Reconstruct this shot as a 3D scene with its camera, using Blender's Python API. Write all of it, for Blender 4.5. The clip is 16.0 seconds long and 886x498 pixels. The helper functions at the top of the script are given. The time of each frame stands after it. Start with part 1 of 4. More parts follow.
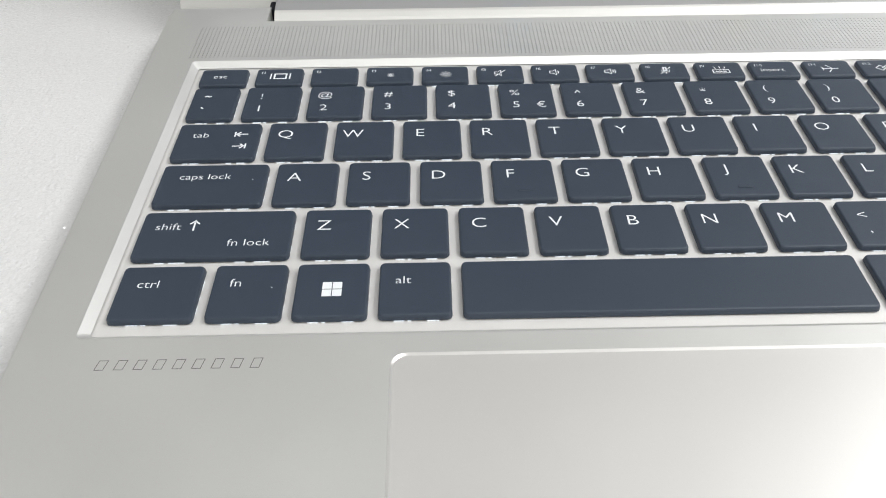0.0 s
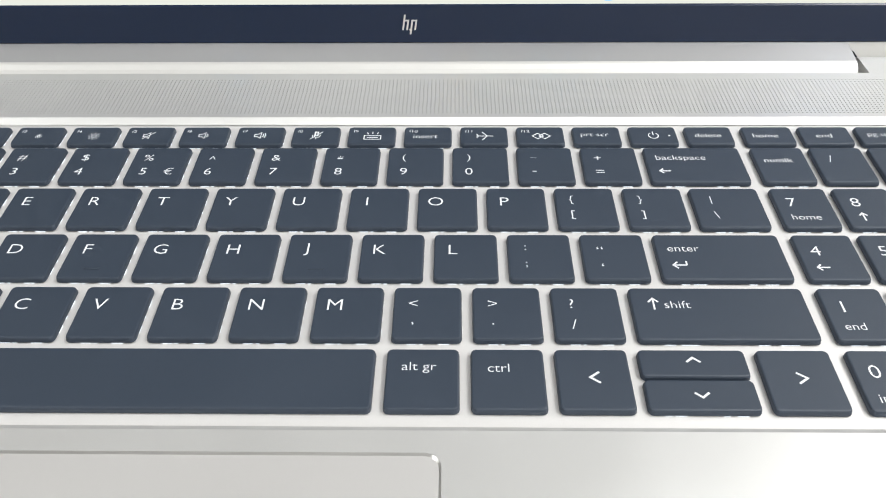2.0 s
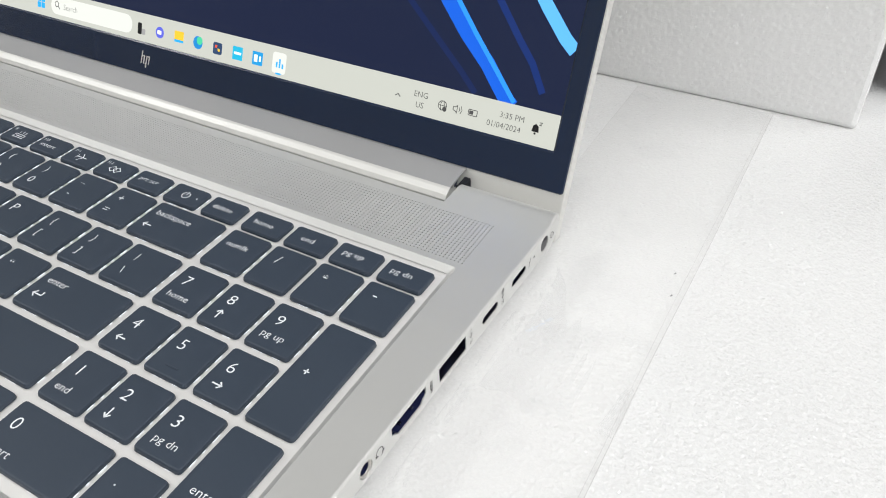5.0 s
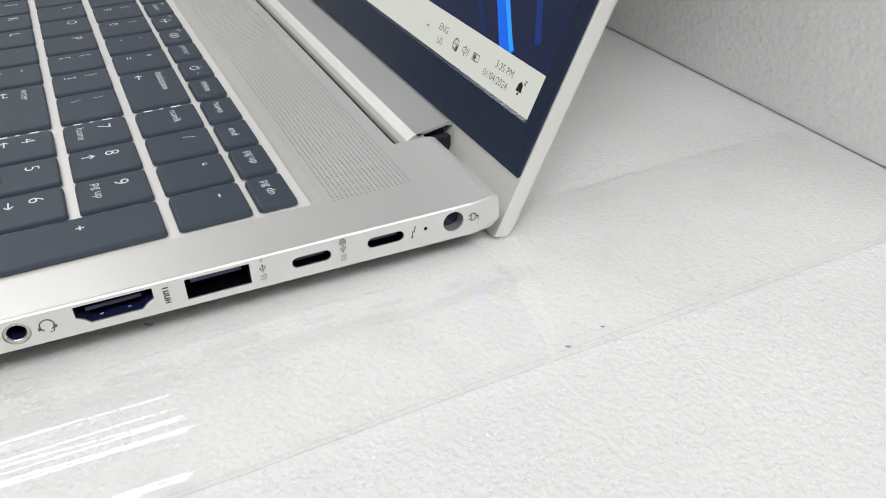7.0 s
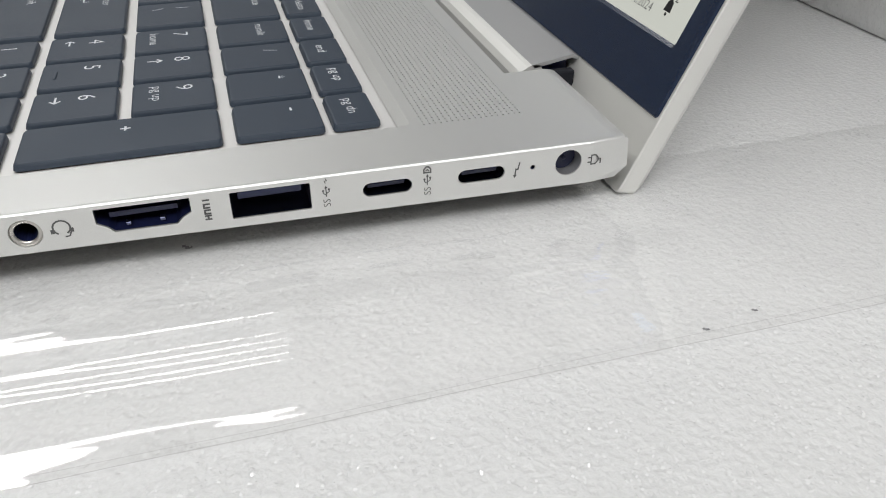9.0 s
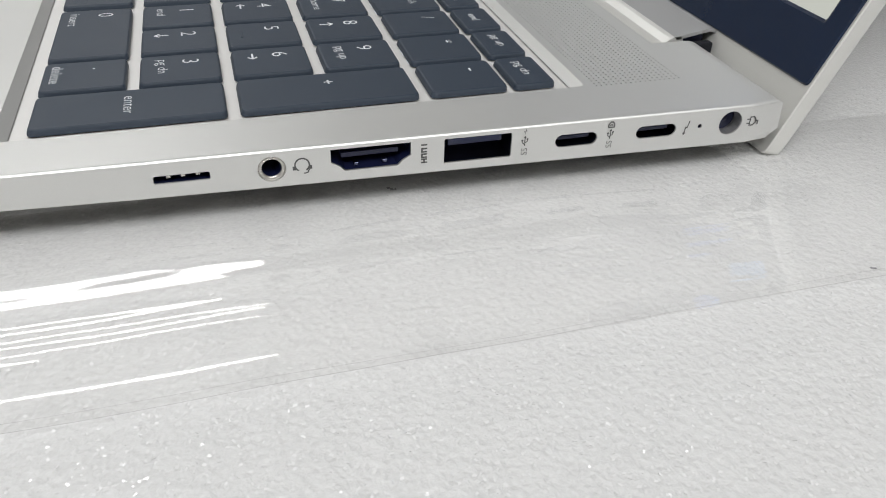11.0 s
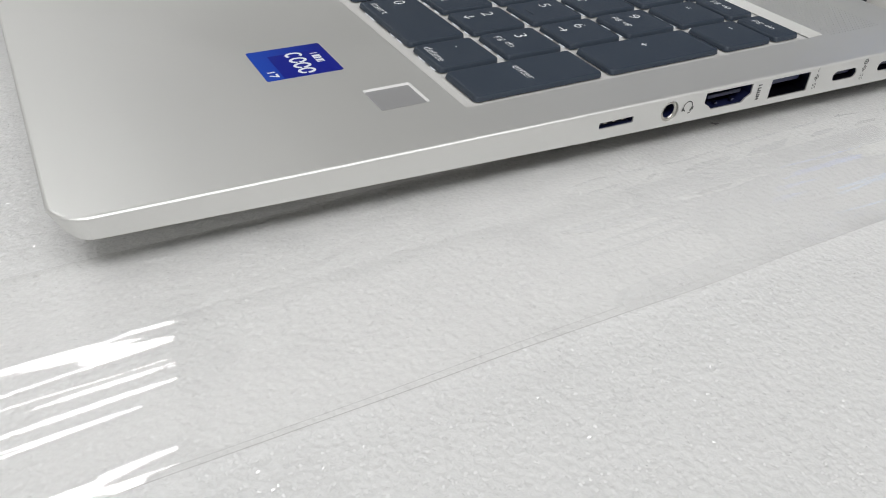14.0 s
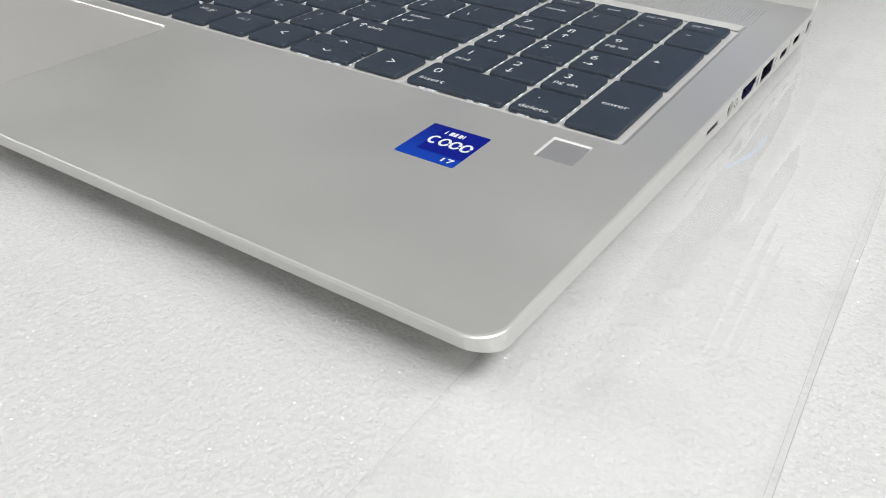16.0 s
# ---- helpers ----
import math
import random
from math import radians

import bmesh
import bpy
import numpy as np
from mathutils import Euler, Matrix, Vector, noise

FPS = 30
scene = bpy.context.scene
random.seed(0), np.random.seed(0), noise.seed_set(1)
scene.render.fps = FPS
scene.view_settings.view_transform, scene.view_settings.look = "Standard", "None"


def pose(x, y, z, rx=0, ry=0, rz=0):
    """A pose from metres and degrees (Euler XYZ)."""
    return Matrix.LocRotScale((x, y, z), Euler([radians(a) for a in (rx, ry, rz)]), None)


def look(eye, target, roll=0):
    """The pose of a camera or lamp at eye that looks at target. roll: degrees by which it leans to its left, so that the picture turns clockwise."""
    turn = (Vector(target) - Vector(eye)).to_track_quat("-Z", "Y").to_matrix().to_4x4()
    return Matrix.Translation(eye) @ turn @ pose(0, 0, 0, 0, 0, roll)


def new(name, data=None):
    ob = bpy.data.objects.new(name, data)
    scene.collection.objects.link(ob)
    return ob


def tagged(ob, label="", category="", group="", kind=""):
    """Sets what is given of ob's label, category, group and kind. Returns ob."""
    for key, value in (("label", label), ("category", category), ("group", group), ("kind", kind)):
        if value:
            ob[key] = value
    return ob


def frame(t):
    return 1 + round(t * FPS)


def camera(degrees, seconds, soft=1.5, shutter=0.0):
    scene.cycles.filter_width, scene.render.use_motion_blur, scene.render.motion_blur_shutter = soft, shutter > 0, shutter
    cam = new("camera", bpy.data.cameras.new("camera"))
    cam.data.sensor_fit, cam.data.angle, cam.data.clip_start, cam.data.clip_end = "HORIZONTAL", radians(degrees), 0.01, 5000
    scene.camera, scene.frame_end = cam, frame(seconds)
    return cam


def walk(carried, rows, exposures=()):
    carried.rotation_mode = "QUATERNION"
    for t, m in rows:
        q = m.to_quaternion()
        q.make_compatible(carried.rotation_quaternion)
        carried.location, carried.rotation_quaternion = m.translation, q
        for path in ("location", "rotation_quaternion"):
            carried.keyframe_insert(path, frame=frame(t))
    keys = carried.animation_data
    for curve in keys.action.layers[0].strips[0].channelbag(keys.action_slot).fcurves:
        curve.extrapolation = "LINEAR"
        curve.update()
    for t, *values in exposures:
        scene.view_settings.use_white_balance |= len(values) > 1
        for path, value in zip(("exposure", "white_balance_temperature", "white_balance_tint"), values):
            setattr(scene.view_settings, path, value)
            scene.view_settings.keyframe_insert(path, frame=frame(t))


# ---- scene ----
cam = camera(58.87, 16.0, 1.0)

PATH = [
    (0, (0.07107, -0.19208, 0.11980), (0.07617, 0.17430, -0.22040), -0.457),
    (0.5, (0.08591, -0.18289, 0.12068), (0.09185, 0.18256, -0.22051), -0.543),
    (1, (0.10821, -0.17711, 0.12299), (0.11209, 0.18791, -0.21869), -0.541),
    (1.5, (0.13958, -0.17695, 0.12441), (0.13829, 0.18825, -0.21709), -0.540),
    (2, (0.18045, -0.17636, 0.13053), (0.17289, 0.19034, -0.20928), -0.700),
    (2.5, (0.21712, -0.17356, 0.13385), (0.20057, 0.19341, -0.20536), -1.146),
    (3, (0.24512, -0.17398, 0.13640), (0.21623, 0.19290, -0.20207), -1.613),
    (3.5, (0.27522, -0.17168, 0.13749), (0.22396, 0.19452, -0.19906), -2.138),
    (4, (0.31835, -0.16579, 0.13842), (0.22874, 0.19627, -0.19456), -2.626),
    (4.5, (0.36934, -0.14857, 0.14129), (0.22619, 0.20327, -0.18386), -2.791),
    (4.7, (0.38886, -0.13761, 0.14508), (0.22234, 0.20594, -0.17779), -2.725),
    (6.8, (0.48183, -0.02544, 0.09753), (0.12119, 0.16571, -0.19126), -0.617),
    (7, (0.47842, -0.02025, 0.09232), (0.11009, 0.16012, -0.19369), -0.336),
    (7.5, (0.47355, -0.00816, 0.07591), (0.08765, 0.13869, -0.20608), -0.622),
    (8, (0.46153, -0.00365, 0.06675), (0.06990, 0.12370, -0.21681), -0.514),
    (8.2, (0.45679, -0.00470, 0.06457), (0.06319, 0.11903, -0.21786), -0.438),
    (10.3, (0.46561, -0.02733, 0.06254), (0.07408, 0.09172, -0.22474), 1.351),
    (10.5, (0.46594, -0.03196, 0.06445), (0.07606, 0.08584, -0.22558), 1.388),
    (11, (0.46598, -0.04924, 0.06473), (0.07684, 0.07278, -0.22455), 2.053),
    (11.5, (0.46333, -0.06538, 0.06395), (0.07521, 0.06056, -0.22501), 2.393),
    (12, (0.46444, -0.07828, 0.06490), (0.07822, 0.04939, -0.22585), 2.285),
    (12.5, (0.46438, -0.09605, 0.06607), (0.08421, 0.04303, -0.22740), 2.875),
    (13, (0.46510, -0.11685, 0.06729), (0.09098, 0.03379, -0.22825), 2.755),
    (13.5, (0.46731, -0.14230, 0.07106), (0.10496, 0.03088, -0.22679), 2.988),
    (14, (0.45931, -0.16614, 0.07433), (0.11217, 0.03619, -0.22326), 3.271),
    (14.5, (0.45111, -0.19127, 0.07312), (0.12159, 0.04422, -0.22008), 3.132),
    (15, (0.43253, -0.21505, 0.07462), (0.13082, 0.06128, -0.21281), 2.847),
    (15.5, (0.41002, -0.24318, 0.07886), (0.14840, 0.07192, -0.20795), 2.754),
    (16, (0.38569, -0.25605, 0.08470), (0.16600, 0.09514, -0.19529), 1.547),
]
EXPOSURES = [(0, 0.64), (0.5, 0.70), (1.5, 0.76), (3.0, 0.70), (4.0, 0.60), (4.7, 0.50), (6.8, 0.35), (8.2, 0.17), (10.5, 0.08), (13.5, 0.02), (15, 0.08), (16, 0.30)]
walk(cam, [(t, look(eye, target, roll)) for t, eye, target, roll in PATH], EXPOSURES)

# ---- world, lamps, exposure ----
world = bpy.data.worlds.new("room_air")
scene.world = world
world.use_nodes = True
world.node_tree.nodes["Background"].inputs[0].default_value = (0.9, 0.95, 1.0, 1)
world.node_tree.nodes["Background"].inputs[1].default_value = 0.05


def area_lamp(name, x, y, z, sx, sy, power, colour):
    data = bpy.data.lights.new(name, "AREA")
    data.shape, data.size, data.size_y, data.energy, data.color = "ELLIPSE" if sx < 0.25 else "RECTANGLE", sx, sy, power, colour
    ob = new(name, data)
    ob.matrix_world = pose(x, y, z, 0, 0, 0)
    return ob


# unseen lamps: the film's glare places the first, the rest are added fill
LAMPS = [(-1.5, -0.50, 1.60, 0.22, 1.05, 10.0), (0.25, -0.75, 1.60, 1.2, 0.60, 5.0), (1.6, 0.80, 1.60, 0.3, 0.50, 7.5), (1.35, -0.35, 1.60, 0.70, 1.5, 24.0)]
for lx, ly, lz, sx, sy, watts in LAMPS:
    area_lamp("panel_lamp", lx, ly, lz, sx, sy, watts, (0.99, 0.99, 0.985))


# ---- materials ----
def material(name):
    mat = bpy.data.materials.new(name)
    mat.use_nodes = True
    return mat, mat.node_tree.nodes, mat.node_tree.links, mat.node_tree.nodes["Principled BSDF"]


def plain(name, colour, rough=0.5, metal=0.0, grain=0.0, grain_scale=3000.0, bump=0.0, spread=0.06, emit=0.0, stain=0.0, coat=0.0):
    """A surface with fine grain in colour, roughness and relief, and broad faint stains."""
    mat, nodes, links, bsdf = material(name)
    bsdf.inputs["Base Color"].default_value = (*colour, 1)
    bsdf.inputs["Roughness"].default_value = rough
    bsdf.inputs["Metallic"].default_value = metal
    bsdf.inputs["Coat Weight"].default_value = coat
    coords = nodes.new("ShaderNodeTexCoord")
    fine = nodes.new("ShaderNodeTexNoise")
    fine.inputs["Scale"].default_value = grain_scale
    fine.inputs["Detail"].default_value = 3
    links.new(coords.outputs["Object"], fine.inputs["Vector"])
    broad = nodes.new("ShaderNodeTexNoise")
    broad.inputs["Scale"].default_value = 22
    broad.inputs["Detail"].default_value = 4
    links.new(coords.outputs["Object"], broad.inputs["Vector"])
    if grain or stain:
        total = nodes.new("ShaderNodeMath")
        total.operation = "MULTIPLY_ADD"
        links.new(fine.outputs["Fac"], total.inputs[0])
        total.inputs[1].default_value = grain
        scaled = nodes.new("ShaderNodeMath")
        scaled.operation = "MULTIPLY_ADD"
        links.new(broad.outputs["Fac"], scaled.inputs[0])
        scaled.inputs[1].default_value = stain
        scaled.inputs[2].default_value = 1 - 0.5 * (grain + stain)
        links.new(scaled.outputs[0], total.inputs[2])
        hue = nodes.new("ShaderNodeHueSaturation")
        hue.inputs["Color"].default_value = (*colour, 1)
        links.new(total.outputs[0], hue.inputs["Value"])
        links.new(hue.outputs["Color"], bsdf.inputs["Base Color"])
    if spread:
        vary = nodes.new("ShaderNodeMapRange")
        links.new(broad.outputs["Fac"], vary.inputs["Value"])
        vary.inputs["From Min"].default_value, vary.inputs["From Max"].default_value = 0.3, 0.7
        vary.inputs["To Min"].default_value, vary.inputs["To Max"].default_value = max(0.02, rough - spread), min(1, rough + spread)
        links.new(vary.outputs[0], bsdf.inputs["Roughness"])
    if bump:
        relief = nodes.new("ShaderNodeBump")
        relief.inputs["Strength"].default_value = bump
        relief.inputs["Distance"].default_value = 0.0002
        links.new(fine.outputs["Fac"], relief.inputs["Height"])
        links.new(relief.outputs["Normal"], bsdf.inputs["Normal"])
    if emit:
        bsdf.inputs["Emission Color"].default_value = (*colour, 1)
        bsdf.inputs["Emission Strength"].default_value = emit
    return mat


SILVER = plain("anodised_aluminium", (0.685, 0.685, 0.67), 0.42, 0.58, 0.10, 5200, 0.10, 0.05, stain=0.04)
SIDE = plain("milled_aluminium_side", (0.72, 0.715, 0.69), 0.45, 0.45, 0.06, 4200, 0.06, 0.04, stain=0.03)
TRAY = plain("keyboard_tray_silver", (0.76, 0.75, 0.735), 0.45, 0.32, 0.08, 4200, 0.08, 0.05)
POLISHED = plain("polished_chamfer", (0.78, 0.77, 0.75), 0.30, 1.0, 0.0, 3000, 0.0, 0.04)
PAD = plain("touchpad_glass", (0.68, 0.67, 0.655), 0.40, 0.48, 0.03, 4200, 0.02, 0.04)
KEYCAP = plain("dark_slate_keycap", (0.032, 0.045, 0.066), 0.46, 0.0, 0.14, 6000, 0.18, 0.07, stain=0.10)
LEGEND = plain("white_legend", (0.70, 0.72, 0.74), 0.5, emit=0.10)
GREY_MARK = plain("grey_port_mark", (0.09, 0.09, 0.09), 0.6)
BACKLIGHT = plain("keyboard_backlight", (0.86, 0.93, 1.0), 0.5, emit=0.34)
BEZEL = plain("navy_black_bezel", (0.007, 0.016, 0.042), 0.24, 0.0, 0.05, 3000, 0.0, 0.05)
BLACK = plain("navy_black_plastic", (0.009, 0.012, 0.045), 0.35)
CONTACT = plain("contact_metal", (0.55, 0.53, 0.50), 0.3, 1.0)
SHIELD = plain("port_shield_metal", (0.12, 0.13, 0.20), 0.28, 1.0)
RUBBER = plain("grey_rubber_foot", (0.10, 0.10, 0.10), 0.8)
HOLE = plain("grille_hole_dark", (0.05, 0.05, 0.05), 0.8)
WHITE_BAR = plain("white_print", (0.80, 0.83, 0.90), 0.4)
LINT = plain("dark_lint", (0.26, 0.26, 0.27), 0.9)
WALL = plain("white_wall_paint", (0.55, 0.55, 0.54), 0.85, 0.0, 0.05, 400, 0.2, 0.05, stain=0.05)
CEIL = plain("white_ceiling_paint", (0.82, 0.82, 0.81), 0.9, 0.0, 0.04, 300, 0.2, 0.03, stain=0.04)
FLOORING = plain("grey_floor_vinyl", (0.30, 0.29, 0.28), 0.55, 0.0, 0.10, 200, 0.1, 0.08, stain=0.15)
TABLE = plain("white_laminate", (0.70, 0.69, 0.67), 0.4, 0.0, 0.04, 900, 0.05, 0.05, stain=0.05)
DARK_BOX = plain("dark_blue_grey_plastic", (0.05, 0.06, 0.09), 0.5, 0.0, 0.1, 800, 0.1, 0.08)


def glow(name, colour, power):
    mat, nodes, links, bsdf = material(name)
    bsdf.inputs["Base Color"].default_value = (*[0.04 * c for c in colour], 1)
    bsdf.inputs["Roughness"].default_value = 0.35
    bsdf.inputs["Emission Color"].default_value = (*colour, 1)
    bsdf.inputs["Emission Strength"].default_value = power
    return mat


GLOWS = {}


def pixel_colour(name, colour, power=1.0):
    if name not in GLOWS:
        GLOWS[name] = glow("display_" + name, colour, power)
    return GLOWS[name]


def foam_material(name, tone, cell, shine):
    """Expanded foam: pale skin of fused cells with wrinkled relief and tiny glints."""
    mat, nodes, links, bsdf = material(name)
    coords = nodes.new("ShaderNodeTexCoord")
    warp = nodes.new("ShaderNodeTexNoise")
    warp.inputs["Scale"].default_value = cell * 0.7
    warp.inputs["Detail"].default_value = 2
    links.new(coords.outputs["Object"], warp.inputs["Vector"])
    bent = nodes.new("ShaderNodeVectorMath")
    bent.operation = "MULTIPLY_ADD"
    links.new(warp.outputs["Color"], bent.inputs[0])
    bent.inputs[1].default_value = (0.0012,) * 3
    links.new(coords.outputs["Object"], bent.inputs[2])
    cells = nodes.new("ShaderNodeTexVoronoi")
    cells.feature = "SMOOTH_F1"
    cells.inputs["Scale"].default_value = cell
    cells.inputs["Smoothness"].default_value = 0.5
    links.new(bent.outputs[0], cells.inputs["Vector"])
    wrinkle = nodes.new("ShaderNodeTexNoise")
    wrinkle.inputs["Scale"].default_value = cell * 2.6
    wrinkle.inputs["Detail"].default_value = 4
    links.new(bent.outputs[0], wrinkle.inputs["Vector"])
    broad = nodes.new("ShaderNodeTexNoise")
    broad.inputs["Scale"].default_value = 14
    broad.inputs["Detail"].default_value = 4
    links.new(coords.outputs["Object"], broad.inputs["Vector"])
    height = nodes.new("ShaderNodeMath")
    height.operation = "MULTIPLY_ADD"
    links.new(wrinkle.outputs["Fac"], height.inputs[0])
    height.inputs[1].default_value = 0.35
    links.new(cells.outputs["Distance"], height.inputs[2])
    relief = nodes.new("ShaderNodeBump")
    relief.inputs["Strength"].default_value = 0.50
    relief.inputs["Distance"].default_value = 0.0006
    links.new(height.outputs[0], relief.inputs["Height"])
    links.new(relief.outputs["Normal"], bsdf.inputs["Normal"])
    ramp = nodes.new("ShaderNodeValToRGB")
    ramp.color_ramp.elements[0].position, ramp.color_ramp.elements[1].position = 0.25, 0.75
    ramp.color_ramp.elements[0].color = (*[0.90 * c for c in tone], 1)
    ramp.color_ramp.elements[1].color = (*tone, 1)
    mixed = nodes.new("ShaderNodeMath")
    mixed.operation = "MULTIPLY_ADD"
    links.new(wrinkle.outputs["Fac"], mixed.inputs[0])
    mixed.inputs[1].default_value = 0.6
    half = nodes.new("ShaderNodeMath")
    half.operation = "MULTIPLY"
    links.new(broad.outputs["Fac"], half.inputs[0])
    half.inputs[1].default_value = 0.4
    links.new(half.outputs[0], mixed.inputs[2])
    links.new(mixed.outputs[0], ramp.inputs["Fac"])
    links.new(ramp.outputs["Color"], bsdf.inputs["Base Color"])
    bsdf.inputs["Roughness"].default_value = 0.55
    facet = nodes.new("ShaderNodeTexNoise")
    facet.inputs["Scale"].default_value = cell * 1.5
    facet.inputs["Detail"].default_value = 2
    links.new(bent.outputs[0], facet.inputs["Vector"])
    sharp = nodes.new("ShaderNodeBump")
    sharp.inputs["Strength"].default_value = 1.0
    sharp.inputs["Distance"].default_value = 0.002
    links.new(facet.outputs["Fac"], sharp.inputs["Height"])
    links.new(sharp.outputs["Normal"], bsdf.inputs["Coat Normal"])
    bsdf.inputs["Coat Weight"].default_value = 0.4
    bsdf.inputs["Coat Roughness"].default_value = shine
    bsdf.inputs["Specular IOR Level"].default_value = 0.6
    bsdf.inputs["Subsurface Weight"].default_value = 0.5
    bsdf.inputs["Subsurface Radius"].default_value = (1.0, 1.0, 1.0)
    bsdf.inputs["Subsurface Scale"].default_value = 0.004
    return mat


FOAM = foam_material("white_foam_skin", (0.77, 0.77, 0.77), 760, 0.14)
FOAM_CUT = foam_material("cut_white_foam", (0.86, 0.86, 0.86), 420, 0.2)


def film_material():
    mat, nodes, links, bsdf = material("clear_plastic_film")
    nodes.remove(bsdf)
    out = nodes["Material Output"]
    clear = nodes.new("ShaderNodeBsdfTransparent")
    clear.inputs["Color"].default_value = (0.955, 0.953, 0.945, 1)
    gloss = nodes.new("ShaderNodeBsdfGlossy")
    gloss.inputs["Roughness"].default_value = 0.025
    rim = nodes.new("ShaderNodeFresnel")
    rim.inputs["IOR"].default_value = 1.6
    coords = nodes.new("ShaderNodeTexCoord")
    ripple = nodes.new("ShaderNodeTexNoise")
    ripple.inputs["Scale"].default_value = 38
    ripple.inputs["Detail"].default_value = 3
    stretch = nodes.new("ShaderNodeMapping")
    stretch.inputs["Scale"].default_value = (2.6, 0.30, 1.0)
    links.new(coords.outputs["Object"], stretch.inputs["Vector"])
    links.new(stretch.outputs[0], ripple.inputs["Vector"])
    relief = nodes.new("ShaderNodeBump")
    relief.inputs["Strength"].default_value = 0.03
    relief.inputs["Distance"].default_value = 0.004
    links.new(ripple.outputs["Fac"], relief.inputs["Height"])
    links.new(relief.outputs["Normal"], gloss.inputs["Normal"])
    links.new(relief.outputs["Normal"], rim.inputs["Normal"])
    patch = nodes.new("ShaderNodeTexNoise")
    patch.inputs["Scale"].default_value = 60
    patch.inputs["Detail"].default_value = 3
    links.new(coords.outputs["Object"], patch.inputs["Vector"])
    tint = nodes.new("ShaderNodeValToRGB")
    tint.color_ramp.elements[0].position, tint.color_ramp.elements[1].position = 0.33, 0.46
    tint.color_ramp.elements[0].color = (0.93, 0.93, 0.925, 1)
    tint.color_ramp.elements[1].color = (0.97, 0.969, 0.963, 1)
    links.new(patch.outputs["Fac"], tint.inputs["Fac"])
    links.new(tint.outputs["Color"], clear.inputs["Color"])
    mix = nodes.new("ShaderNodeMixShader")
    links.new(rim.outputs[0], mix.inputs[0])
    links.new(clear.outputs[0], mix.inputs[1])
    links.new(gloss.outputs[0], mix.inputs[2])
    links.new(mix.outputs[0], out.inputs["Surface"])
    return mat


FILM = film_material()


def sticker_material():
    """Printed blue label: deep blue with a lighter diagonal sheen in the print."""
    mat, nodes, links, bsdf = material("blue_printed_label")
    coords = nodes.new("ShaderNodeTexCoord")
    split = nodes.new("ShaderNodeSeparateXYZ")
    links.new(coords.outputs["Generated"], split.inputs[0])
    slope = nodes.new("ShaderNodeMath")
    slope.operation = "SUBTRACT"
    slope.inputs[0].default_value = 1.0
    links.new(split.outputs["Y"], slope.inputs[1])
    ramp = nodes.new("ShaderNodeValToRGB")
    ramp.color_ramp.elements[0].color = (0.004, 0.010, 0.22, 1)
    ramp.color_ramp.elements[1].color = (0.006, 0.055, 0.42, 1)
    links.new(slope.outputs[0], ramp.inputs["Fac"])
    links.new(ramp.outputs["Color"], bsdf.inputs["Base Color"])
    bsdf.inputs["Roughness"].default_value = 0.45
    return mat


STICKER = sticker_material()
STICKER_DARK = plain("deep_blue_print", (0.003, 0.010, 0.24), 0.5)
for printed in (STICKER, STICKER_DARK):
    printed.node_tree.nodes["Principled BSDF"].inputs["Specular IOR Level"].default_value = 0.2

# ---- mesh helpers; lengths below are millimetres ----
MM = 0.001


def part(name, bm, mat, parent=None, label="", smooth=False, category="", group="", kind=""):
    """Links a bmesh, drawn in millimetres, as one mesh object."""
    mesh = bpy.data.meshes.new(name)
    bmesh.ops.scale(bm, vec=(MM, MM, MM), verts=bm.verts)
    bmesh.ops.recalc_face_normals(bm, faces=bm.faces)
    for face in bm.faces:
        face.smooth = smooth
    bm.to_mesh(mesh)
    bm.free()
    mesh.materials.append(mat)
    ob = new(name, mesh)
    if parent is not None:
        ob.parent = parent
    return tagged(ob, label, category, group, kind)


def share(name, mesh, parent, label="", at=None):
    ob = new(name, mesh)
    ob.parent = parent
    if at is not None:
        ob.matrix_local = at
    return tagged(ob, label)


def rounded(x0, y0, x1, y1, r, n=4):
    """Corner points of a rounded rectangle, counter-clockwise from its lower right arc."""
    out = []
    for cx, cy, a in ((x1 - r, y0 + r, -90), (x1 - r, y1 - r, 0), (x0 + r, y1 - r, 90), (x0 + r, y0 + r, 180)):
        for k in range(n + 1):
            b = radians(a + 90 * k / n)
            out.append((cx + r * math.cos(b), cy + r * math.sin(b)))
    return out


def ring(bm, points, z):
    """Vertices of a loop; z is a number or a function of x and y."""
    return [bm.verts.new((x, y, z(x, y) if callable(z) else z)) for x, y in points]


def bridge(bm, a, b, skip=()):
    n = len(a)
    for k in range(n):
        if k not in skip:
            bm.faces.new((a[k], a[(k + 1) % n], b[(k + 1) % n], b[k]))


def fill(bm, loops, normal=(0.0, 0.0, 1.0)):
    """A flat face with holes between vertex loops."""
    edges = []
    for loop in loops:
        for k in range(len(loop)):
            pair = (loop[k], loop[(k + 1) % len(loop)])
            edge = bm.edges.get(pair)
            edges.append(edge if edge else bm.edges.new(pair))
    bmesh.ops.triangle_fill(bm, use_beauty=True, use_dissolve=False, edges=edges, normal=normal)


def block(bm, x0, y0, z0, x1, y1, z1, bevel=0.0, segments=2):
    made = bmesh.ops.create_cube(bm, size=1.0)["verts"]
    for v in made:
        v.co = Vector(((x0 + x1) / 2 + v.co.x * (x1 - x0), (y0 + y1) / 2 + v.co.y * (y1 - y0), (z0 + z1) / 2 + v.co.z * (z1 - z0)))
    if bevel:
        edges = list({e for v in made for e in v.link_edges})
        bmesh.ops.bevel(bm, geom=edges, offset=bevel, segments=segments, affect="EDGES", profile=0.6)


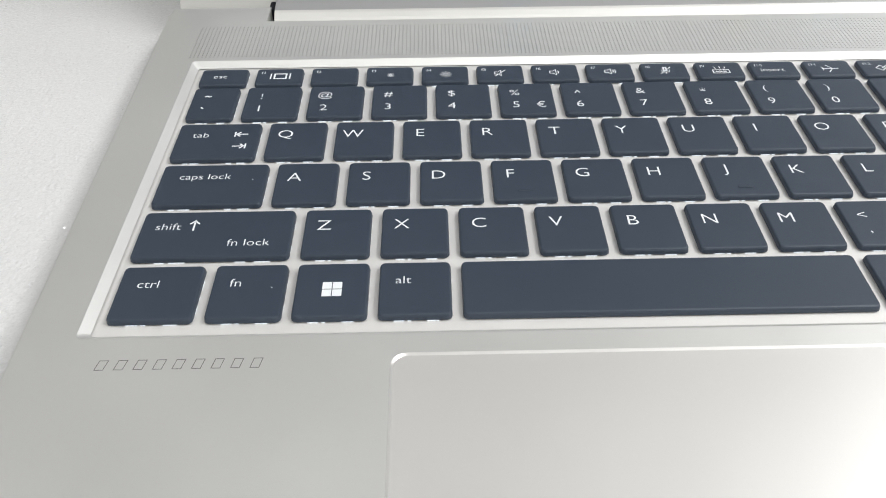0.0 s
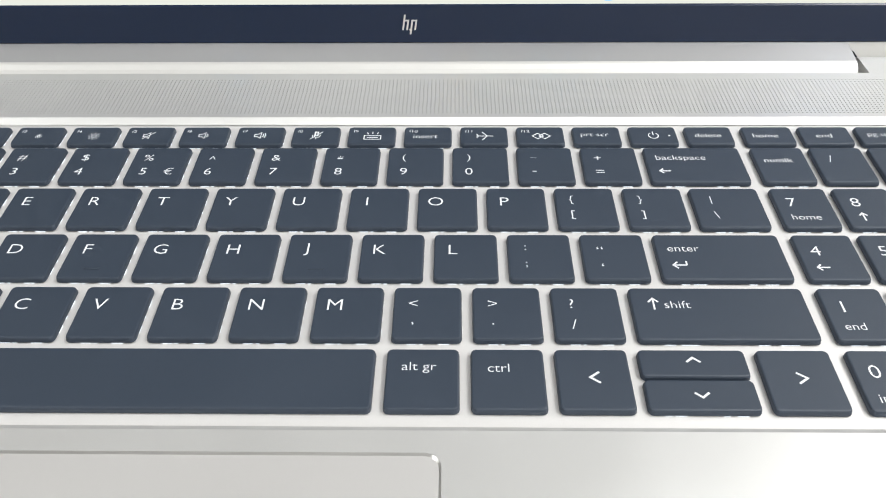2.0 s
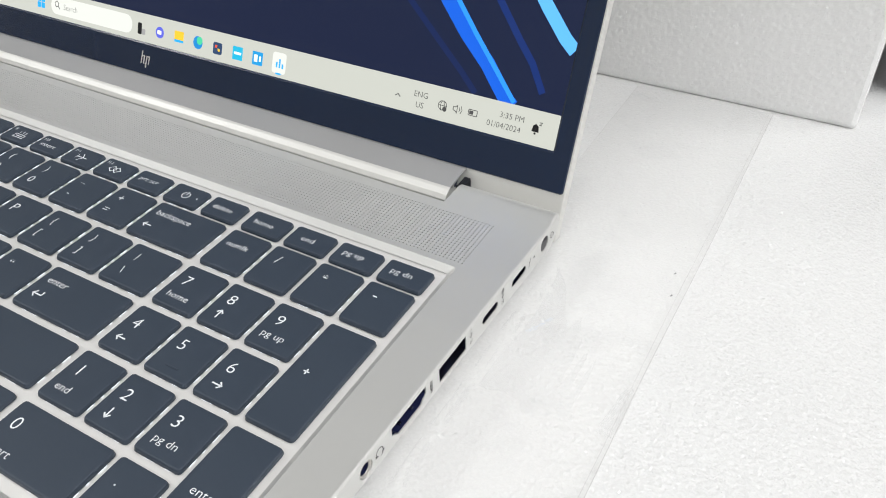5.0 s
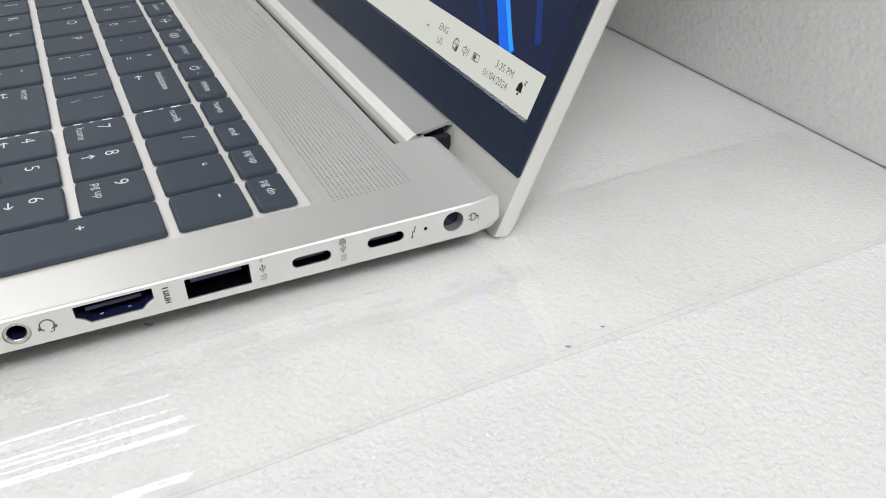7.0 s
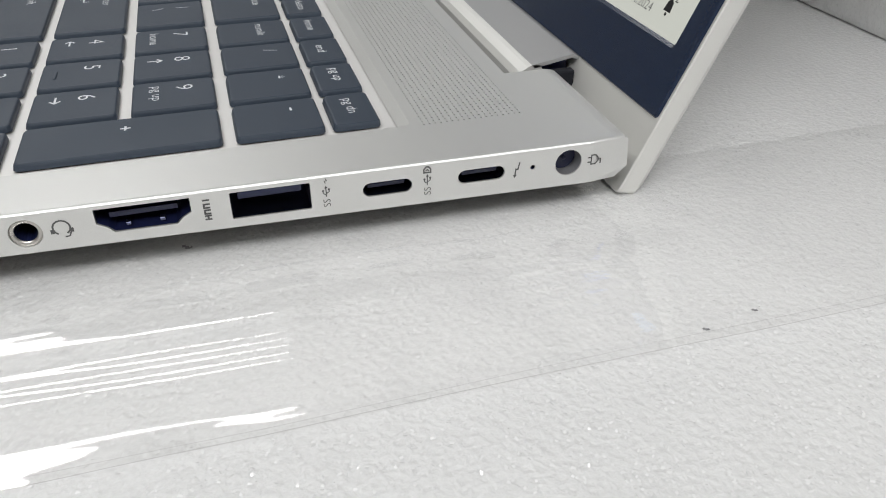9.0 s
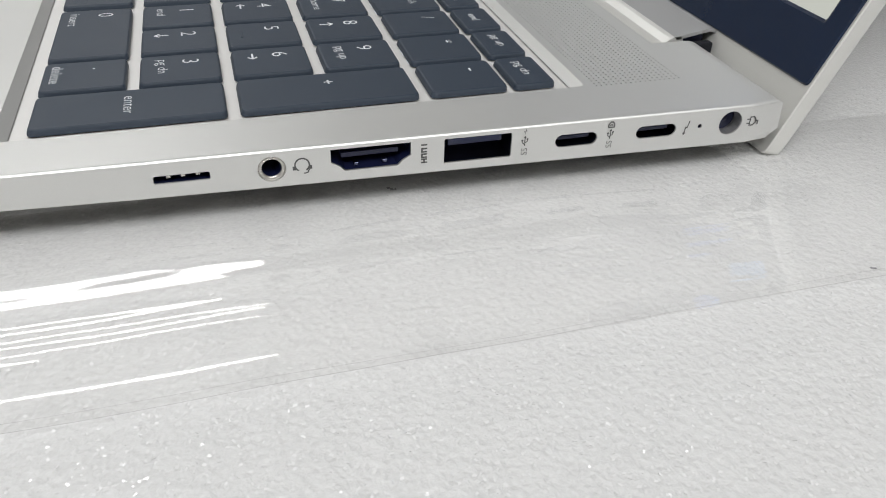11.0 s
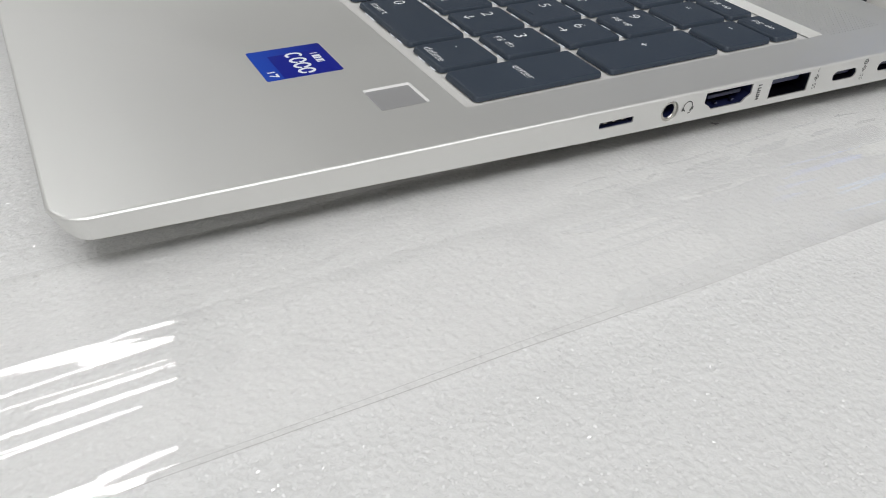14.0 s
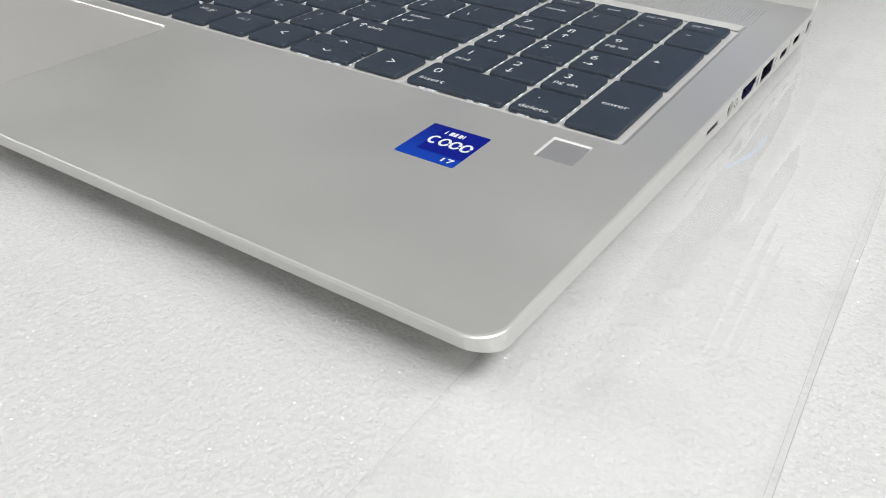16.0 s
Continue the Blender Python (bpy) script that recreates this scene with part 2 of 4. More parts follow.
def stroke(bm, points, width, z=0.0, closed=False):
    """A flat line of some width through the points."""
    pts = [Vector((p[0], p[1])) for p in points]
    n = len(pts)
    left, right = [], []
    for k, p in enumerate(pts):
        before = pts[k - 1] if k or closed else None
        after = pts[(k + 1) % n] if k < n - 1 or closed else None
        d1 = (p - before).normalized() if before is not None else None
        d2 = (after - p).normalized() if after is not None else None
        d = (d1 + d2) if d1 and d2 else (d1 or d2)
        d = d.normalized() if d.length > 1e-6 else d2
        side = Vector((-d.y, d.x))
        scale = 1.0
        if d1 and d2:
            scale = 1 / max(0.45, side.dot(Vector((-d1.y, d1.x))))
        left.append(bm.verts.new((*(p + side * width / 2 * scale), z)))
        right.append(bm.verts.new((*(p - side * width / 2 * scale), z)))
    for k in range(n if closed else n - 1):
        j = (k + 1) % n
        bm.faces.new((right[k], right[j], left[j], left[k]))


def arc(cx, cy, r, a0, a1, n=12, ry=None):
    ry = r if ry is None else ry
    return [(cx + r * math.cos(radians(a0 + (a1 - a0) * k / n)), cy + ry * math.sin(radians(a0 + (a1 - a0) * k / n))) for k in range(n + 1)]


def poly(bm, points, z=0.0):
    bm.faces.new([bm.verts.new((x, y, z)) for x, y in points])


def disc(bm, cx, cy, r, z=0.0, n=12):
    poly(bm, arc(cx, cy, r, 0, 360 - 360 / n, n - 1), z)


TEXTS = {}


def lettering(bm, body, cx, cy, size, z=0.0, wide=1.0, left=False):
    """Adds a word in the built-in font, its box centred on (cx, cy), or starting at cx."""
    if body not in TEXTS:
        curve = bpy.data.curves.new("word", "FONT")
        curve.body, curve.size, curve.resolution_u, curve.offset = body, 1.0, 3, -0.007
        ob = new("word", curve)
        bpy.context.view_layer.update()
        mesh = bpy.data.meshes.new_from_object(ob.evaluated_get(bpy.context.evaluated_depsgraph_get()))
        xy = np.array([v.co[:2] for v in mesh.vertices])
        TEXTS[body] = (xy, [tuple(p.vertices) for p in mesh.polygons])
        bpy.data.objects.remove(ob)
        bpy.data.curves.remove(curve)
        bpy.data.meshes.remove(mesh)
    xy, faces = TEXTS[body]
    low, high = xy.min(0), xy.max(0)
    start = np.array([low[0] if left else (low[0] + high[0]) / 2, (low[1] + high[1]) / 2])
    made = [bm.verts.new((cx + (x - start[0]) * size * wide, cy + (y - start[1]) * size, z)) for x, y in xy]
    for f in faces:
        bm.faces.new([made[k] for k in f])


def empty(name, label, category, group="", kind=""):
    return tagged(new(name), label, category, group, kind)


# ---- unseen room, added around the table to bounce and reflect light ----
FOAM_Z, TABLE_Z, FLOOR_Z, CEIL_Z = -13.5, -18.5, -770.0, 1640.0
RX0, RX1, RY0, RY1 = -2200.0, 2200.0, -1700.0, 2300.0


def box_part(name, dims, mat, label, category, kind="structure", bevel=0.0, parent=None):
    bm = bmesh.new()
    block(bm, *dims, bevel)
    return part(name, bm, mat, parent, label, category=category, kind=kind)


box_part("floor", (RX0, RY0, FLOOR_Z - 60, RX1, RY1, FLOOR_Z), FLOORING, "plain grey vinyl floor of the room", "floor")
box_part("ceiling", (RX0, RY0, CEIL_Z, RX1, RY1, CEIL_Z + 60), CEIL, "plain white painted ceiling, assumed above the table", "ceiling")
box_part("wall_west", (RX0 - 80, RY0 - 80, FLOOR_Z, RX0, RY1 + 80, CEIL_Z), WALL, "plain white painted wall, assumed out of view", "wall")
box_part("wall_east", (RX1, RY0 - 80, FLOOR_Z, RX1 + 80, RY1 + 80, CEIL_Z), WALL, "plain white painted wall, assumed out of view", "wall")
box_part("wall_south", (RX0, RY0 - 80, FLOOR_Z, RX1, RY0, CEIL_Z), WALL, "plain white painted wall, assumed out of view", "wall")
box_part("wall_north", (RX0, RY1, FLOOR_Z, RX1, RY1 + 80, CEIL_Z), WALL, "plain white painted wall, assumed out of view", "wall")

table = empty("table", "white laminate table under the white foam sheet", "table")
box_part("tabletop", (-520, -520, TABLE_Z - 28, 900, 560, TABLE_Z), TABLE, "", "", "", 2.0, table)
for tx, ty in ((-460, -460), (-460, 500), (840, -460), (840, 500)):
    box_part("leg", (tx - 22, ty - 22, FLOOR_Z, tx + 22, ty + 22, TABLE_Z - 28), TABLE, "", "", "", 2.0, table)

# housings for the added lamps, all out of view
for lx, ly, lz, sx, sy, watts in LAMPS:
    fixture = empty("ceiling_light", "long white ceiling light with a metal housing, added out of view", "lamp", "ceiling lights")
    fixture.location = (lx, ly, 0)
    bm = bmesh.new()
    block(bm, -sx * 500 - 20, -sy * 500 - 20, 1604, sx * 500 + 20, sy * 500 + 20, CEIL_Z, 3)
    part("housing", bm, CEIL, fixture)

# ---- laptop base ----
laptop = empty("laptop", "open silver aluminium laptop, screen lit, standing on white foam", "laptop")


def side_right(y):
    return 345.6 + 0.024 * min(y, 50)


def side_left(y):
    return -14.6 - 0.022 * min(y, 50)


FRONT, BACK, NOTCH_Y, NOTCH_L, NOTCH_R = -169.9, 59.2, 47.2, 17.5, 312.6


SIDE_YS = (-120.0, -66.0, -49.0, -36.0, -15.0, 5.0, 22.0, 37.5, 42.3, 51.5)


def outline(inset, back, r=6.8):
    """Outline of the base, with the hinge notch cut into its back edge."""
    pts = []
    front = FRONT + inset
    for cx, cy, a in ((side_right(front) - inset - r, front + r, -90),):
        pts += [(cx + r * math.cos(radians(a + 11.25 * k)), cy + r * math.sin(radians(a + 11.25 * k))) for k in range(9)]
    pts += [(side_right(y) - inset, y) for y in SIDE_YS]
    pts += [(side_right(back) - inset - 0.8, back), (NOTCH_R, back), (NOTCH_R, NOTCH_Y), (NOTCH_L, NOTCH_Y), (NOTCH_L, back), (side_left(back) + inset + 0.8, back)]
    pts += [(side_left(y) + inset, y) for y in reversed(SIDE_YS)]
    cx, cy = side_left(front) + inset + r, front + r
    pts += [(cx + r * math.cos(radians(180 + 11.25 * k)), cy + r * math.sin(radians(180 + 11.25 * k))) for k in range(9)]
    return pts


def tucked(x, y):
    """Draws the foot of the front wall back under the deck."""
    return x, y + 1.5 * max(0.0, min(1.0, (-163.0 - y) / 6.0))


def under(x, y):
    """Height of the lower rim of the side wall: thinner towards the front."""
    return -8.2 + 0.0115 * (50 - y) + 0.013 * max(0.0, -60 - y)


RIGHT_FACE = 10  # the pierced right side starts at this outline point
RECESS = (-1.2, -88.0, 331.3, 22.0)
PADBOX = (62.0, -160.0, 178.0, -93.0)
FPBOX = (315.2, -104.8, 325.7, -93.3)
GX0, GX1, GY0, GPX, GPY, GROWS = -2.6, 332.6, 24.3, 1.22, 1.11, 18
GCOLS = int((GX1 - GX0) / GPX) + 1
GRILLE = (GX0 - GPX / 2, GY0 - GPY / 2, GX0 + (GCOLS - 0.5) * GPX, GY0 + (GROWS - 0.5) * GPY)

bm = bmesh.new()
loops = [ring(bm, outline(0.65, 55.9), 0.0), ring(bm, outline(0.28, 57.0), -0.12), ring(bm, outline(0.06, 57.9), -0.36), ring(bm, outline(0.0, 58.7), -0.72)]
lower = ring(bm, [tucked(x, y) for x, y in outline(0.0, BACK)], lambda x, y: under(x, y) + (2.0 if y > 55 else 0.0))
rim = ring(bm, [tucked(x, y) for x, y in outline(0.5, BACK - 2.0)], lambda x, y: under(x, y) - 0.35)
for a, b in zip(loops, loops[1:]):
    bridge(bm, a, b)
bridge(bm, loops[-1], lower, skip=range(RIGHT_FACE, RIGHT_FACE + 8))
bridge(bm, lower, rim)
holes = [ring(bm, rounded(*RECESS, 1.2, 3), 0.0), ring(bm, rounded(*PADBOX, 3.2, 4), 0.0), ring(bm, rounded(*FPBOX, 0.6, 2), 0.0), ring(bm, [(GRILLE[0], GRILLE[1]), (GRILLE[2], GRILLE[1]), (GRILLE[2], GRILLE[3]), (GRILLE[0], GRILLE[3])], 0.0)]
fill(bm, [loops[0]] + holes)


def grown(box, d):
    return (box[0] - d, box[1] - d, box[2] + d, box[3] + d)


# sloped walls of the keyboard recess
slope = ring(bm, rounded(*grown(RECESS, -1.9), 0.9, 3), -1.6)
bridge(bm, holes[0], slope)
# short walls of the touchpad and reader openings
bridge(bm, holes[1], ring(bm, rounded(*PADBOX, 3.2, 4), -1.2))
bridge(bm, holes[2], ring(bm, rounded(*FPBOX, 0.6, 2), -1.0))

# right side wall, pierced by the ports
PORTS = {
    "card": (-57.5, -3.55, 9.2, 1.5, 0.35), "audio": (-42.6, -3.6, 4.9, 4.9, 2.44), "hdmi": (-25.2, -3.2, 14.4, 4.4, 0.3),
    "usb": (-5.4, -3.5, 12.9, 4.9, 0.25), "usbc": (14.0, -3.85, 8.5, 2.6, 1.28), "usbc2": (30.65, -3.75, 8.5, 2.6, 1.28),
    "led": (40.1, -3.6, 0.9, 0.9, 0.44), "dc": (46.9, -3.6, 5.0, 5.0, 2.49)}


def port_outline(kind, grow=0.0):
    y, z, w, h, r = PORTS[kind]
    w, h = w + 2 * grow, h + 2 * grow
    if kind == "hdmi":
        a, b = w / 2, h / 2
        return [(y - a, z + b), (y - a, z - 0.15 * b), (y - a + 1.5, z - 0.55 * b), (y - a + 2.4, z - b), (y + a - 2.4, z - b), (y + a - 1.5, z - 0.55 * b), (y + a, z - 0.15 * b), (y + a, z + b)]
    return rounded(y - w / 2, z - h / 2, y + w / 2, z + h / 2, max(0.05, min(r + grow, w / 2 - 0.01, h / 2 - 0.01)), 6)


def on_side(pts, depth):
    return [(side_right(y) - depth, y, z) for y, z in pts]


for n, kind in enumerate(PORTS):
    k = RIGHT_FACE + n
    cell = [loops[-1][k], loops[-1][k + 1], lower[k + 1], lower[k]]
    hole = [bm.verts.new(p) for p in on_side(port_outline(kind), 0)]
    fill(bm, [cell, hole], (1.0, 0.0, 0.0))
    bridge(bm, hole, [bm.verts.new(p) for p in on_side(port_outline(kind), 0.9)])
base_shell = part("base_shell", bm, SILVER, laptop, "matt silver aluminium palm rest and sides")

bm = bmesh.new()
a = ring(bm, [tucked(x, y) for x, y in outline(1.1, BACK - 2.6)], lambda x, y: under(x, y) - 0.25)
b = ring(bm, outline(6.0, BACK - 5.5), lambda x, y: under(x, y) - 1.0)
c = ring(bm, outline(16.0, BACK - 9.0), -12.2)
bridge(bm, a, b)
bridge(bm, b, c)
fill(bm, [c])
part("bottom_cover", bm, SIDE, laptop, "pale silver bottom cover")
for fy, fx0, fx1 in ((-148, 20, 310), (40, 30, 300)):
    bm = bmesh.new()
    block(bm, fx0, fy - 4, FOAM_Z - 0.15, fx1, fy + 4, -12.0, 0.4)
    part("rubber_foot", bm, RUBBER, laptop, "long grey rubber foot")

bm = bmesh.new()
poly(bm, [(RECESS[0], RECESS[1]), (RECESS[2], RECESS[1]), (RECESS[2], RECESS[3]), (RECESS[0], RECESS[3])], -1.58)
part("keyboard_tray", bm, TRAY, laptop, "satin silver keyboard surround")

# touchpad with polished chamfer
bm = bmesh.new()
o = ring(bm, rounded(*grown(PADBOX, -0.02), 3.2, 4), 0.02)
m = ring(bm, rounded(*grown(PADBOX, -0.55), 2.8, 4), -0.42)
bridge(bm, o, m)
touch = part("touchpad", bm, POLISHED, laptop, "wide touchpad with a polished chamfer", True)
bm = bmesh.new()
fill(bm, [ring(bm, rounded(*grown(PADBOX, -0.5), 2.8, 4), -0.38)])
part("pad_surface", bm, PAD, touch, "smooth silver-grey glass surface")

# fingerprint reader
bm = bmesh.new()
o = ring(bm, rounded(*grown(FPBOX, -0.02), 0.6, 2), 0.02)
m = ring(bm, rounded(*grown(FPBOX, -0.55), 0.4, 2), -0.40)
bridge(bm, o, m)
reader = part("fingerprint_reader", bm, plain("bright_chamfer", (0.85, 0.85, 0.84), 0.3, 0.35), laptop, "square fingerprint reader with a bright chamfer")
bm = bmesh.new()
fill(bm, [ring(bm, rounded(*grown(FPBOX, -0.45), 0.4, 2), -0.36)])
part("sensor", bm, plain("sensor_grey", (0.42, 0.42, 0.43), 0.38, 0.4, 0.05, 3000, 0.05), reader, "flat grey sensor pad")

# speaker grille: a plate pierced by many small round holes behind the keyboard


def pierced_plate(name, hole, depth, mat, parent, label):
    rim_x = np.array([1, 1, 0, -1, -1, -1, 0, 1]) * GPX / 2
    rim_y = np.array([0, 1, 1, 1, 0, -1, -1, -1]) * GPY / 2
    turn = np.arange(8) * math.pi / 4
    cell = np.zeros((24, 3))
    cell[:8, 0], cell[:8, 1] = rim_x, rim_y
    cell[8:16, 0], cell[8:16, 1] = hole * np.cos(turn), hole * np.sin(turn)
    cell[16:, 0], cell[16:, 1], cell[16:, 2] = hole * np.cos(turn), hole * np.sin(turn), -depth
    ij = np.stack(np.meshgrid(np.arange(GCOLS), np.arange(GROWS)), -1).reshape(-1, 2)
    at = np.concatenate([ij * (GPX, GPY) + (GX0, GY0), np.zeros((len(ij), 1))], 1)
    verts = (at[:, None, :] + cell[None]).reshape(-1, 3) * MM
    quads = np.array([(k + o, (k + 1) % 8 + o, (k + 1) % 8 + 8 + o, k + 8 + o) for o in (0, 8) for k in range(8)])
    faces = (np.arange(len(ij))[:, None, None] * 24 + quads[None]).reshape(-1, 4)
    mesh = bpy.data.meshes.new(name)
    mesh.from_pydata(verts.tolist(), [], faces.tolist())
    mesh.materials.append(mat)
    ob = new(name, mesh)
    ob.parent = parent
    return tagged(ob, label, kind="stuff")


pierced_plate("speaker_grille", 0.23, 0.5, SILVER, laptop, "rows of tiny dark speaker holes")
# dark sheet under the plate: the holes' shade is put into its colour
bm = bmesh.new()
poly(bm, [(GRILLE[0], GRILLE[1]), (GRILLE[2], GRILLE[1]), (GRILLE[2], GRILLE[3]), (GRILLE[0], GRILLE[3])], -0.5)
part("grille_backing", bm, HOLE, laptop, "dark sheet behind the speaker holes")

# brand mark on the palm rest, drawn as slim bars
bm = bmesh.new()
for k in range(9):
    x = 5.0 + k * 3.75
    stroke(bm, [(x, -96.0), (x + 1.7, -96.0), (x + 2.2, -93.7), (x + 0.5, -93.7)], 0.15, 0.03, True)
part("brand_mark", bm, plain("dark_grey_print", (0.14, 0.135, 0.13), 0.5), laptop, "row of slim dark grey bars")

# blue label on the palm rest
SX0, SY0, SX1, SY1 = 287.2, -121.7, 303.5, -103.9
bm = bmesh.new()
lo = ring(bm, rounded(SX0, SY0, SX1, SY1, 0.5, 2), 0.0)
hi = ring(bm, rounded(SX0, SY0, SX1, SY1, 0.5, 2), 0.12)
bridge(bm, lo, hi)
bm.faces.new(hi)
label = part("sticker", bm, STICKER, laptop, "square blue processor sticker with white print")
bm = bmesh.new()
poly(bm, [(SX0 + 3.8, SY0 + 4.0), (SX1, SY0 + 4.0), (SX1, SY1), (SX0 + 3.8, SY1)], 0.14)
part("print_field", bm, STICKER_DARK, label)
bm = bmesh.new()
for k, w in enumerate((0.35, 1.1, 0.8, 1.0, 0.35)):
    x = SX0 + 5.3 + 1.25 * k
    poly(bm, [(x, SY1 - 4.1), (x + w, SY1 - 4.1), (x + w, SY1 - 2.2), (x, SY1 - 2.2)], 0.16)
for k in range(4):
    stroke(bm, arc(SX0 + 5.0 + 3.0 * k, SY1 - 7.9, 1.15, 50 if k == 0 else 0, 310 if k == 0 else 345, 14, 1.75), 0.72, 0.16)
stroke(bm, [(SX1 - 4.0, SY0 + 1.3), (SX1 - 4.0, SY0 + 3.0)], 0.5, 0.16)
stroke(bm, [(SX1 - 3.0, SY0 + 3.0), (SX1 - 1.5, SY0 + 3.0), (SX1 - 2.4, SY0 + 1.3)], 0.5, 0.16)
part("print", bm, WHITE_BAR, label)

# ---- ports on the right side ----


def socket(name, kind, depth, mat, label, grow=0.0, lip=0.5):
    """A cup behind a port opening."""
    bm = bmesh.new()
    a = [bm.verts.new(p) for p in on_side(port_outline(kind, grow), lip)]
    b = [bm.verts.new(p) for p in on_side(port_outline(kind, grow), depth)]
    bridge(bm, a, b)
    bm.faces.new(b)
    return part(name, bm, mat, laptop, label)


def side_block(bm, kind, y0, z0, y1, z1, d0, d1, bevel=0.05):
    py, pz = PORTS[kind][:2]
    x = side_right(py)
    block(bm, x - d1, py + y0, pz + z0, x - d0, py + y1, pz + z1, bevel, 1)


usb = socket("usb_port", "usb", 9, SHIELD, "dark rectangular USB port", -0.12, 0.25)
bm = bmesh.new()
side_block(bm, "usb", -5.2, 0.1, 5.2, 1.3, 2.0, 8.5)
part("tongue", bm, plain("navy_tongue", (0.02, 0.028, 0.09), 0.3), usb)
for k in range(4):
    bm = bmesh.new()
    side_block(bm, "usb", -4.2 + 2.4 * k, -0.05, -3.0 + 2.4 * k, 0.15, 2.3, 8)
    part("contact", bm, CONTACT, usb)
hdmi = socket("video_port", "hdmi", 9, BLACK, "black six-sided video port", -0.15, 0.25)
bm = bmesh.new()
side_block(bm, "hdmi", -5.2, -0.15, 5.2, 0.75, 1.4, 8.5)
part("tongue", bm, BLACK, hdmi)
for dy in (-3.0, 2.2):
    bm = bmesh.new()
    side_block(bm, "hdmi", dy, -1.75, dy + 0.8, -1.2, 0.9, 2.0)
    part("spring", bm, SHIELD, hdmi)
for kind in ("usbc", "usbc2"):
    c_port = socket("usb_c_port", kind, 7, SHIELD, "small oval USB-C port", -0.1, 0.25)
    bm = bmesh.new()
    side_block(bm, kind, -3.2, -0.35, 3.2, 0.35, 1.4, 6.5)
    part("tongue", bm, BLACK, c_port)
ay, az = PORTS["audio"][:2]
ax = side_right(ay)


def circle_on_side(bm, r, depth, n=24):
    return [bm.verts.new((ax - depth, ay + r * math.cos(t), az + r * math.sin(t))) for t in np.linspace(0, 2 * math.pi, n, False)]


bm = bmesh.new()
rings = [circle_on_side(bm, 2.42, 0.35), circle_on_side(bm, 2.2, 0.25), circle_on_side(bm, 1.85, 0.15), circle_on_side(bm, 1.66, 0.6)]
for a, b in zip(rings, rings[1:]):
    bridge(bm, a, b)
audio = part("audio_jack", bm, CONTACT, laptop, "round headset jack with a silver ring", True)
bm = bmesh.new()
rings = [circle_on_side(bm, 1.67, 0.55), circle_on_side(bm, 1.6, 9.0)]
bridge(bm, *rings)
bm.faces.new(rings[1])
part("bore", bm, BLACK, audio, "dark bore")
power = socket("power_jack", "dc", 6, plain("grey_jack_barrel", (0.36, 0.36, 0.37), 0.35, 0.6), "round power socket with a grey barrel", -0.02, 0.3)
bm = bmesh.new()
py, pz = PORTS["dc"][:2]
px = side_right(py)
a = [bm.verts.new((px - 5.8, py + 0.45 * math.cos(t), pz + 0.45 * math.sin(t))) for t in np.linspace(0, 2 * math.pi, 10, False)]
b = [bm.verts.new((px - 2.0, py + 0.45 * math.cos(t), pz + 0.45 * math.sin(t))) for t in np.linspace(0, 2 * math.pi, 10, False)]
bridge(bm, a, b)
bm.faces.new(b)
part("pin", bm, BLACK, power, "thin dark centre pin", True)
bm = bmesh.new()
back = [bm.verts.new((px - 2.6, py + 2.4 * math.cos(t), pz + 2.4 * math.sin(t))) for t in np.linspace(0, 2 * math.pi, 20, False)]
bm.faces.new(back)
part("bore", bm, BLACK, power)
card = socket("card_slot", "card", 6, BLACK, "thin dark card slot", -0.05, 0.3)
for k in range(3):
    bm = bmesh.new()
    side_block(bm, "card", -2.6 + 2.4 * k, -0.3, -1.8 + 2.4 * k, 0.25, 1.0, 2.2)
    part("contact", bm, CONTACT, card)
socket("charge_light", "led", 1.2, BLACK, "tiny unlit charge light", -0.02, 0.2)


def side_marks(name, build, y, z, label, parent=laptop):
    """Flat grey printing on the right side: drawn upright with x along the top of the mark towards the deck."""
    bm = bmesh.new()
    build(bm)
    x = side_right(y) + 0.05
    for v in bm.verts:
        u, w = v.co.x, v.co.y
        v.co = Vector((x + 0.024 * (-w), y - w, z + u))
    return part(name, bm, GREY_MARK, parent, label)


def mark_headset(bm):
    stroke(bm, arc(0, 0, 1.25, -150, 90, 14), 0.28)
    stroke(bm, arc(0, 0, 1.25, 90, 150, 5), 0.28)
    stroke(bm, [(-0.95, -1.4), (-0.2, -1.4)], 0.55)
    stroke(bm, [(-0.95, 1.4), (-0.2, 1.4)], 0.55)
    stroke(bm, [(-0.9, -1.2), (-1.6, -0.9), (-1.7, -0.2)], 0.22)


def mark_video(bm):
    for k, (w, h) in enumerate(((0.5, 1.1), (0.9, 1.1), (1.2, 1.1), (0.3, 1.1))):
        x = -1.9 + (0, 1.05, 2.15, 3.55)[k]
        stroke(bm, [(x, -0.55), (x, 0.55)], 0.3)
        if k < 3:
            stroke(bm, [(x, 0.4 if k else 0), (x + 0.6, 0.4 if k else 0)], 0.3)
            stroke(bm, [(x + 0.65, -0.55), (x + 0.65, 0.55)], 0.3)


def mark_fast(bm):
    lettering(bm, "SS", -1.3, 0, 1.75)
    stroke(bm, [(-0.1, 0), (1.6, 0)], 0.18)
    poly(bm, [(1.5, -0.28), (2.0, 0), (1.5, 0.28)])
    stroke(bm, [(0.2, 0), (0.6, 0.5), (1.0, 0.5)], 0.16)
    stroke(bm, [(0.5, 0), (0.8, -0.5), (1.2, -0.5)], 0.16)
    disc(bm, 1.05, 0.5, 0.2)
    disc(bm, 1.25, -0.5, 0.2)


